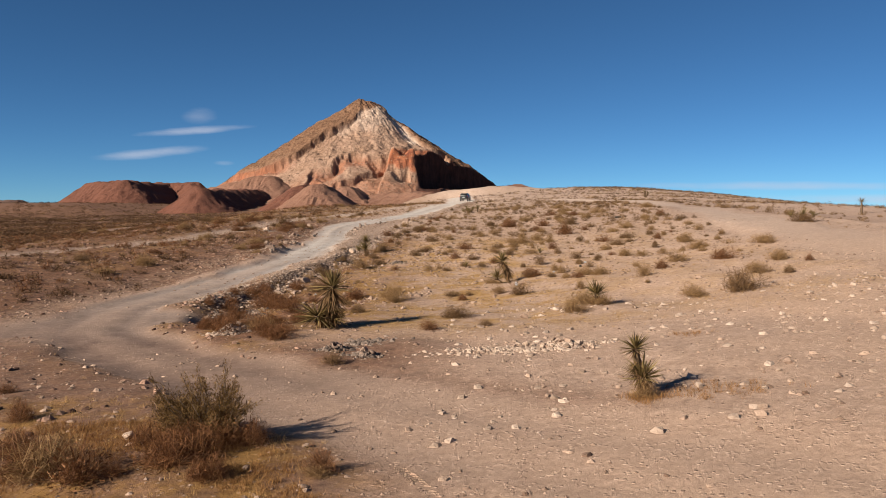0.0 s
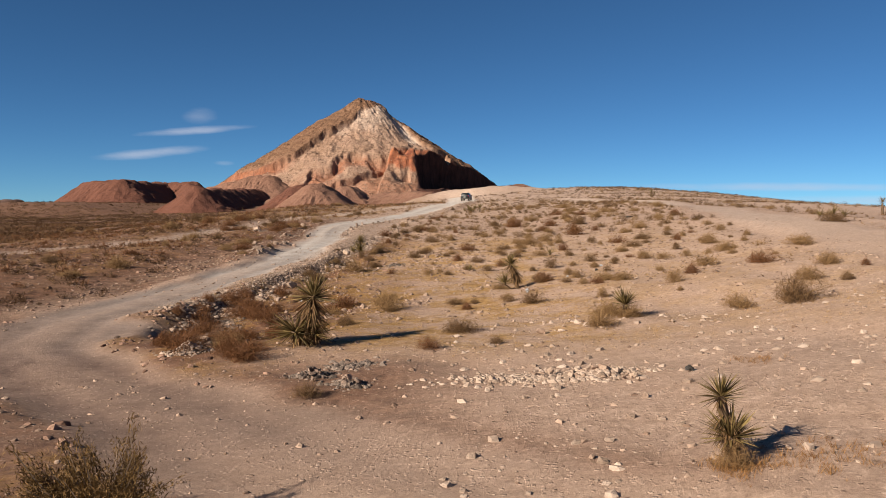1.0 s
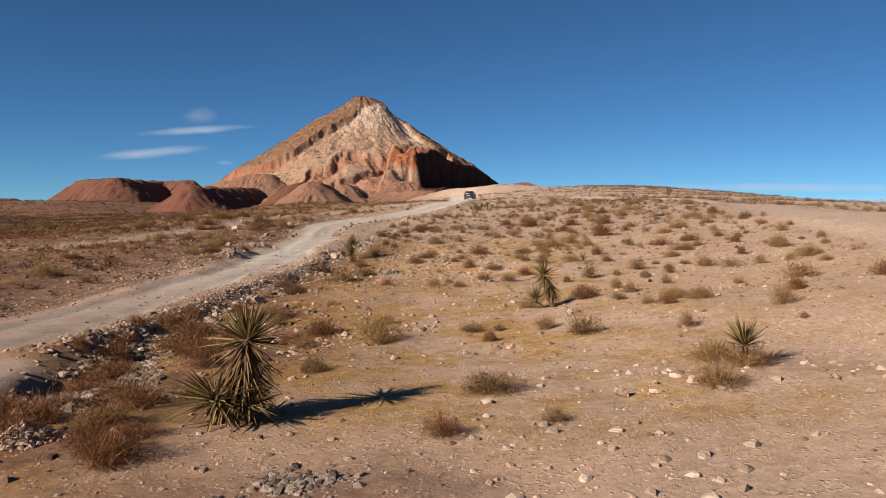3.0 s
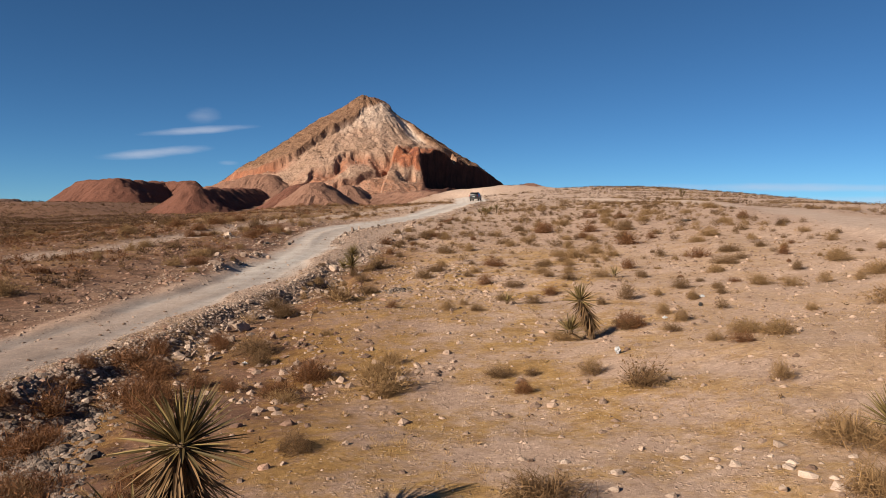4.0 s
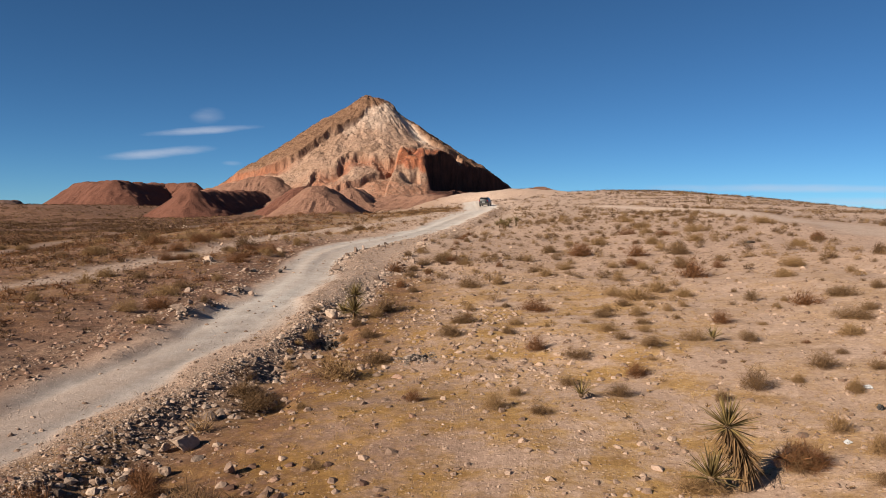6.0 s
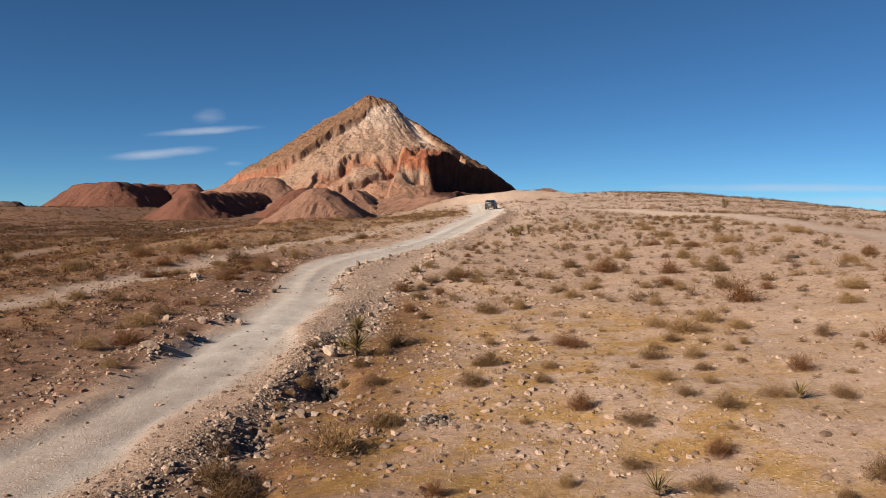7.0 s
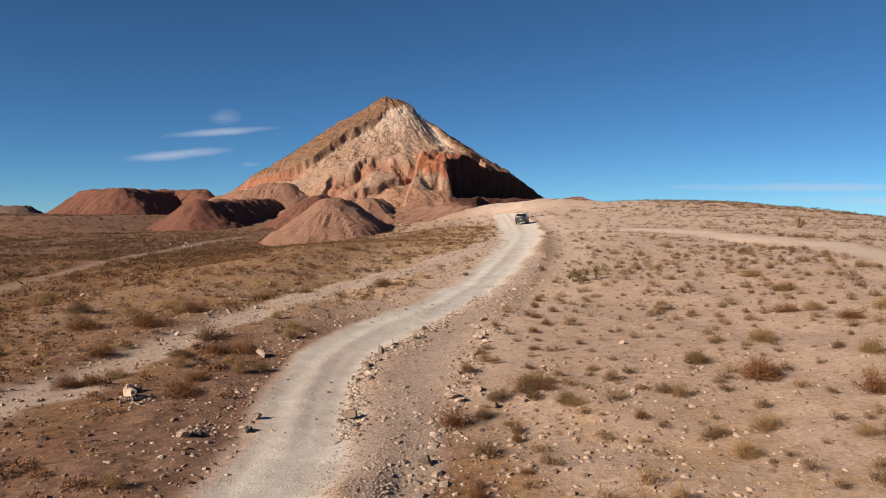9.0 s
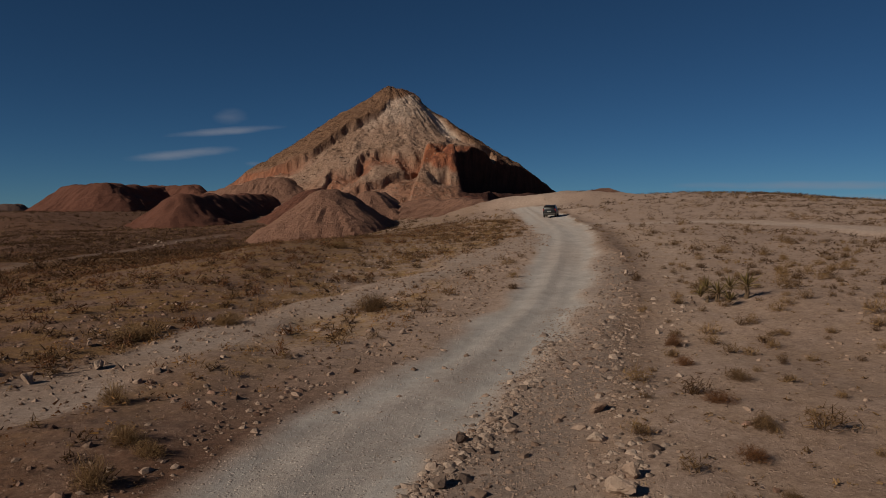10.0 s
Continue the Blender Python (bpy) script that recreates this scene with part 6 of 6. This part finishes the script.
def box(bm, lo, hi, bevel=0.0):
    made = bmesh.ops.create_cube(bm, size=1)["verts"]
    for v in made:
        v.co = Vector([(a + b) / 2 + c * (b - a) for a, b, c in zip(lo, hi, v.co)])
    if bevel:
        edges = list({e for v in made for e in v.link_edges})
        bmesh.ops.bevel(bm, geom=edges, offset=bevel, segments=2, affect="EDGES", profile=0.6)
    return made


def loft(bm, sections):
    """Skin over closed rings of the same count, capped at both ends."""
    rings = [[bm.verts.new(p) for p in ring] for ring in sections]
    for a, b in zip(rings, rings[1:]):
        for i in range(len(a)):
            bm.faces.new((a[i], a[(i + 1) % len(a)], b[(i + 1) % len(b)], b[i]))
    bm.faces.new(rings[0][::-1])
    bm.faces.new(rings[-1])
    bmesh.ops.recalc_face_normals(bm, faces=bm.faces[:])


def car_ring(y, half, low, belt, roof, narrow):
    """A cross-section of the car: sill, shoulder, roof."""
    r = half * narrow
    right = [(half * 0.93, y, low), (half, y, low + 0.18), (half, y, belt - 0.08), (half * 0.965, y, belt), (r, y, roof - 0.10), (r * 0.86, y, roof)]
    return right + [(-a, b, c) for a, b, c in reversed(right)]


def sport_utility_car(x, y, heading):
    car = new("car")
    car.matrix_basis = Matrix.LocRotScale((x, y, height(x, y) + 0.01), Euler((radians(1.8), radians(-1.0), radians(-heading))), (0.87, 0.87, 0.87))
    tagged(car, "dark grey dusty off-road car standing on the dirt road", "car")
    bm = bmesh.new()
    loft(bm, [car_ring(-2.32, 0.86, 0.52, 1.05, 1.10, 0.95), car_ring(-2.26, 0.93, 0.42, 1.10, 1.62, 0.80), car_ring(-2.05, 0.95, 0.36, 1.12, 1.74, 0.80), car_ring(-0.8, 0.96, 0.34, 1.10, 1.80, 0.80),
              car_ring(0.2, 0.96, 0.34, 1.08, 1.76, 0.79), car_ring(0.95, 0.95, 0.34, 1.06, 1.16, 0.86), car_ring(1.9, 0.92, 0.38, 1.00, 1.03, 0.88), car_ring(2.28, 0.82, 0.46, 0.86, 0.90, 0.9)])
    body = part("body", bm, PAINT, car, "dusty dark grey bodywork", True)
    bm = bmesh.new()
    box(bm, (-0.66, -2.275, 1.14), (0.66, -2.215, 1.56), 0.02)
    part("rear_window", bm, GLASS, body, "dark tinted rear window")
    bm = bmesh.new()
    vs = [bm.verts.new(p) for p in ((-0.70, 0.94, 1.16), (0.70, 0.94, 1.16), (0.62, 0.25, 1.70), (-0.62, 0.25, 1.70))]
    bm.faces.new(vs)
    bmesh.ops.translate(bm, verts=bm.verts[:], vec=(0, 0.035, 0.03))
    part("windscreen", bm, GLASS, body)
    for side in (-1, 1):
        for a, b in ((-2.0, -1.25), (-1.15, -0.25), (-0.15, 0.55)):
            bm = bmesh.new()
            vs = [bm.verts.new(p) for p in ((side * 0.945, a, 1.14), (side * 0.945, b, 1.13), (side * 0.80, b - 0.12, 1.62), (side * 0.80, a + 0.05, 1.64))]
            bm.faces.new(vs)
            bmesh.ops.translate(bm, verts=bm.verts[:], vec=(side * 0.012, 0, 0))
            part("side_window", bm, GLASS, body)
        bm = bmesh.new()
        box(bm, (side * 0.84 - 0.09, -2.31, 0.95), (side * 0.84 + 0.09, -2.22, 1.28), 0.02)
        part("tail_lamp", bm, LAMP, car, "red tail lamp")
        bm = bmesh.new()
        box(bm, (side * 1.05 - 0.11, 0.62, 1.06), (side * 1.05 + 0.11, 0.72, 1.26), 0.03)
        part("wing_mirror", bm, TRIM, car)
        bm = bmesh.new()
        box(bm, (side * 0.66 - 0.025, -1.9, 1.80), (side * 0.66 + 0.025, 0.1, 1.85), 0.015)
        part("roof_rail", bm, TRIM, car)
        bm = bmesh.new()
        box(bm, (side * 0.70 - 0.16, 2.2, 0.72), (side * 0.70 + 0.16, 2.31, 0.86), 0.02)
        part("headlamp", bm, CHROME, car)
        for wy in (-1.42, 1.42):
            bm = bmesh.new()
            bmesh.ops.create_cone(bm, cap_ends=True, segments=28, radius1=0.38, radius2=0.38, depth=0.25, matrix=Matrix.Translation((side * 0.82, wy, 0.38)) @ Matrix.Rotation(math.pi / 2, 4, "Y"))
            bmesh.ops.bevel(bm, geom=[e for e in bm.edges if len(e.link_faces) == 2 and any(len(f.verts) > 8 for f in e.link_faces)], offset=0.035, segments=2, affect="EDGES")
            wheel = part("wheel", bm, TYRE, car, "dusty black tyre", True)
            bm = bmesh.new()
            bmesh.ops.create_cone(bm, cap_ends=True, segments=24, radius1=0.25, radius2=0.22, depth=0.03, matrix=Matrix.Translation((side * 0.955, wy, 0.38)) @ Matrix.Rotation(side * math.pi / 2, 4, "Y"))
            part("rim", bm, RIM, wheel)
    bm = bmesh.new()
    box(bm, (-0.90, -2.40, 0.42), (0.90, -2.22, 0.68), 0.05)
    part("rear_bumper", bm, TRIM, car, "black plastic bumper")
    bm = bmesh.new()
    box(bm, (-0.88, 2.18, 0.40), (0.88, 2.36, 0.64), 0.05)
    part("front_bumper", bm, TRIM, car)
    bm = bmesh.new()
    box(bm, (-0.26, -2.345, 0.82), (0.26, -2.325, 0.98), 0.005)
    plate = part("plate", bm, PLATE, car, "pale rear plate with a dark bar")
    bm = bmesh.new()
    box(bm, (-0.19, -2.352, 0.87), (0.19, -2.346, 0.93))
    part("plate_bar", bm, TRIM, plate)
    bm = bmesh.new()
    box(bm, (-0.55, -2.36, 1.62), (0.55, -2.12, 1.70), 0.02)
    part("rear_spoiler", bm, PAINT, car)


sport_utility_car(-3.9, 160.0, 9.0)

# ---- litter and small things on the slope ----
PLASTIC = plain_material("weathered_white_plastic", (0.42, 0.42, 0.43), 0.5, 0.0, 0.3)


def crumpled_bag(x, y, wide, tall, label, material=PLASTIC):
    rng = np.random.default_rng(int(abs(x * 37 + y * 91)))
    bm = bmesh.new()
    bmesh.ops.create_icosphere(bm, subdivisions=3, radius=0.5)
    for v in bm.verts:
        k = noise.noise(v.co * 4 + Vector((x, y, 0))) * 0.7 + noise.noise(v.co * 9) * 0.3
        v.co = Vector((v.co.x * (1 - 1.2 * max(v.co.z, 0)) * wide, v.co.y * wide * 0.7, v.co.z * tall)) * (1 + k)
    for f in bm.faces:
        f.smooth = False
    mesh = bpy.data.meshes.new("plastic_bag")
    bm.to_mesh(mesh)
    bm.free()
    mesh.materials.append(material)
    ob = new("plastic_bag", mesh)
    ob.location = (x, y, height(x, y) + tall * 0.42)
    ob.rotation_euler = (0, 0, rng.uniform(0, 6))
    tagged(ob, label, "litter", "litter")


crumpled_bag(1.24, 30.3, 0.15, 0.16, "crumpled white plastic bag standing on the soil")
crumpled_bag(4.74, 37.1, 0.16, 0.09, "scrap of white plastic beside a shrub")
crumpled_bag(3.14, 16.33, 0.13, 0.1, "crumpled black plastic lying on bare ground", TRIM)
# next one: a dark shape added in place of dark stones and shadows
crumpled_bag(-12.65, 57.75, 0.24, 0.16, "dark crumpled shape for stones and shadows beside the dirt road", TRIM)
crumpled_bag(-13.7, 57.0, 0.3, 0.1, "flattened dark plastic sheet on the soil", TRIM)
crumpled_bag(4.36, 35.8, 0.16, 0.1, "crumpled black plastic scrap among stones", TRIM)
crumpled_bag(3.0, 34.0, 0.12, 0.07, "scrap of white plastic in the grass")
crumpled_bag(-6.76, 31.0, 0.14, 0.06, "scrap of white plastic under a dry bush")


def old_tyre(x, y):
    bm = bmesh.new()
    rings, around = 28, 10
    grid = []
    for i in range(rings):
        a = 2 * math.pi * i / rings
        row = []
        for j in range(around):
            b = 2 * math.pi * j / around
            r = 0.20 + 0.07 * math.cos(b) * (1.15 if math.cos(b) > 0 else 0.8)
            row.append(bm.verts.new((math.cos(a) * r, math.sin(a) * r, 0.07 * math.sin(b) + 0.03)))
        grid.append(row)
    for i in range(rings):
        for j in range(around):
            bm.faces.new((grid[i][j], grid[(i + 1) % rings][j], grid[(i + 1) % rings][(j + 1) % around], grid[i][(j + 1) % around]))
    for f in bm.faces:
        f.smooth = True
    mesh = bpy.data.meshes.new("old_tyre")
    bm.to_mesh(mesh)
    bm.free()
    mesh.materials.append(TYRE)
    ob = new("old_tyre", mesh)
    ob.location = (x, y, height(x, y))
    tagged(ob, "old black car tyre lying flat on bare soil", "tyre")


old_tyre(10.5, 62.4)


def tyre_marks(a, b, wide, seed):
    """A strip of tread marks pressed into the dust: slanting ridges a few centimetres long."""
    rng = np.random.default_rng(seed)
    a, b = Vector(a), Vector(b)
    way = (b - a).normalized()
    side = Vector((way.y, -way.x))
    verts, faces = [], []
    for k in range(int((b - a).length / 0.075)):
        for flank in (-1, 1):
            if rng.uniform() < 0.15:
                continue
            at = a + way * (0.075 * k + 0.03 * (flank > 0)) + side * flank * wide * 0.25
            along_ridge = (side * flank + way * 0.8).normalized() * wide * 0.22
            across_ridge = (way - side * flank * 0.8).normalized() * 0.016
            n = len(verts)
            for p, up in ((at - along_ridge - across_ridge, 0), (at + along_ridge - across_ridge, 0), (at + along_ridge * 0.9, 0.007), (at - along_ridge * 0.9, 0.007), (at - along_ridge + across_ridge, 0), (at + along_ridge + across_ridge, 0)):
                verts.append((p.x, p.y, height(p.x, p.y) + up - 0.002))
            faces += [(n, n + 1, n + 2, n + 3), (n + 3, n + 2, n + 5, n + 4)]
    ob = new("tyre_marks", raw_mesh("tyre_marks", verts, faces, DUST))
    tagged(ob, "tyre tread marks pressed into pale dust", "tyre marks", kind="stuff")


DUST = heap_material("pressed_dust", (0.38, 0.25, 0.17), (0.53, 0.37, 0.27))
tyre_marks((-1.15, 9.3), (-0.45, 7.8), 0.2, 41)

# ---- thin clouds low in the sky ----


def cloud_material(name, dense):
    n = Nodes(name, 1.0)
    tex = n.tree.nodes.new("ShaderNodeTexCoord").outputs["Generated"]
    split = n.node("ShaderNodeSeparateXYZ", Vector=tex)
    u, v = split.outputs["X"], split.outputs["Y"]
    stretch = n.node("ShaderNodeMapping", Vector=n.place)
    stretch.inputs["Scale"].default_value = (0.35, 0.35, 1.6)
    wisps = n.noise(0.012, 5, 0.6, stretch.outputs["Vector"])
    across_u, across_v = n.math("MULTIPLY", n.math("SUBTRACT", u, 0.5), 2.0), n.math("MULTIPLY", n.math("SUBTRACT", v, 0.5), 2.0)
    away = n.math("ADD", n.math("POWER", n.math("ABSOLUTE", across_u), 2.0), n.math("POWER", n.math("ABSOLUTE", across_v), 2.0))
    cover = n.math("POWER", n.span(n.math("ADD", away, n.math("MULTIPLY", n.math("SUBTRACT", wisps, 0.5), 1.3)), 1.0, -0.1), 1.5)
    light = n.node("ShaderNodeEmission", Strength=1.0)
    light.inputs["Color"].default_value = (0.30, 0.32, 0.38, 1)
    clear = n.node("ShaderNodeBsdfTransparent")
    blend = n.node("ShaderNodeMixShader", Fac=n.math("MULTIPLY", cover, dense))
    n.tree.links.new(clear.outputs[0], blend.inputs[1])
    n.tree.links.new(light.outputs[0], blend.inputs[2])
    n.tree.links.new(blend.outputs[0], n.tree.nodes["Material Output"].inputs["Surface"])
    return n.material


CLOUD, FAINT_CLOUD = cloud_material("thin_cloud", 0.5), cloud_material("faint_cloud", 0.2)


def thin_cloud(bearing, lift, wide, tall, slant, label, material=CLOUD):
    """A wisp of cloud 4 km off: bearing and lift of its middle, its width and height in degrees."""
    far = 4000.0
    mesh = raw_mesh("cloud", np.array([(-0.5, -0.5, 0), (0.5, -0.5, 0), (0.5, 0.5, 0), (-0.5, 0.5, 0)]), np.array([(0, 1, 2, 3)]), material)
    ob = new("cloud", mesh)
    b, e = radians(bearing), radians(lift)
    at = Vector((math.sin(b) * math.cos(e), math.cos(b) * math.cos(e), math.sin(e))) * far
    ob.matrix_basis = look(at, (0, 0, 0)) @ pose(0, 0, 0, 0, 0, slant) @ Matrix.Diagonal((far * radians(wide), far * radians(tall), 1, 1))
    ob.visible_shadow = False
    tagged(ob, label, "cloud", "thin clouds", "structure")


thin_cloud(-20.5, 5.6, 8.4, 0.62, -6, "thin white streak of cloud")
thin_cloud(-23.5, 3.95, 8.6, 0.8, -7, "thin white streak of cloud below another")
thin_cloud(-20.2, 6.6, 2.6, 1.2, -4, "faint puff of cloud", FAINT_CLOUD)
thin_cloud(-18.6, 3.4, 1.6, 0.4, 0, "faint scrap of cloud", FAINT_CLOUD)
thin_cloud(20.5, 1.75, 22, 0.7, 1.0, "faint band of cloud along the horizon")
thin_cloud(26.5, 0.8, 18, 0.8, 1.0, "faint low cloud over the crest")
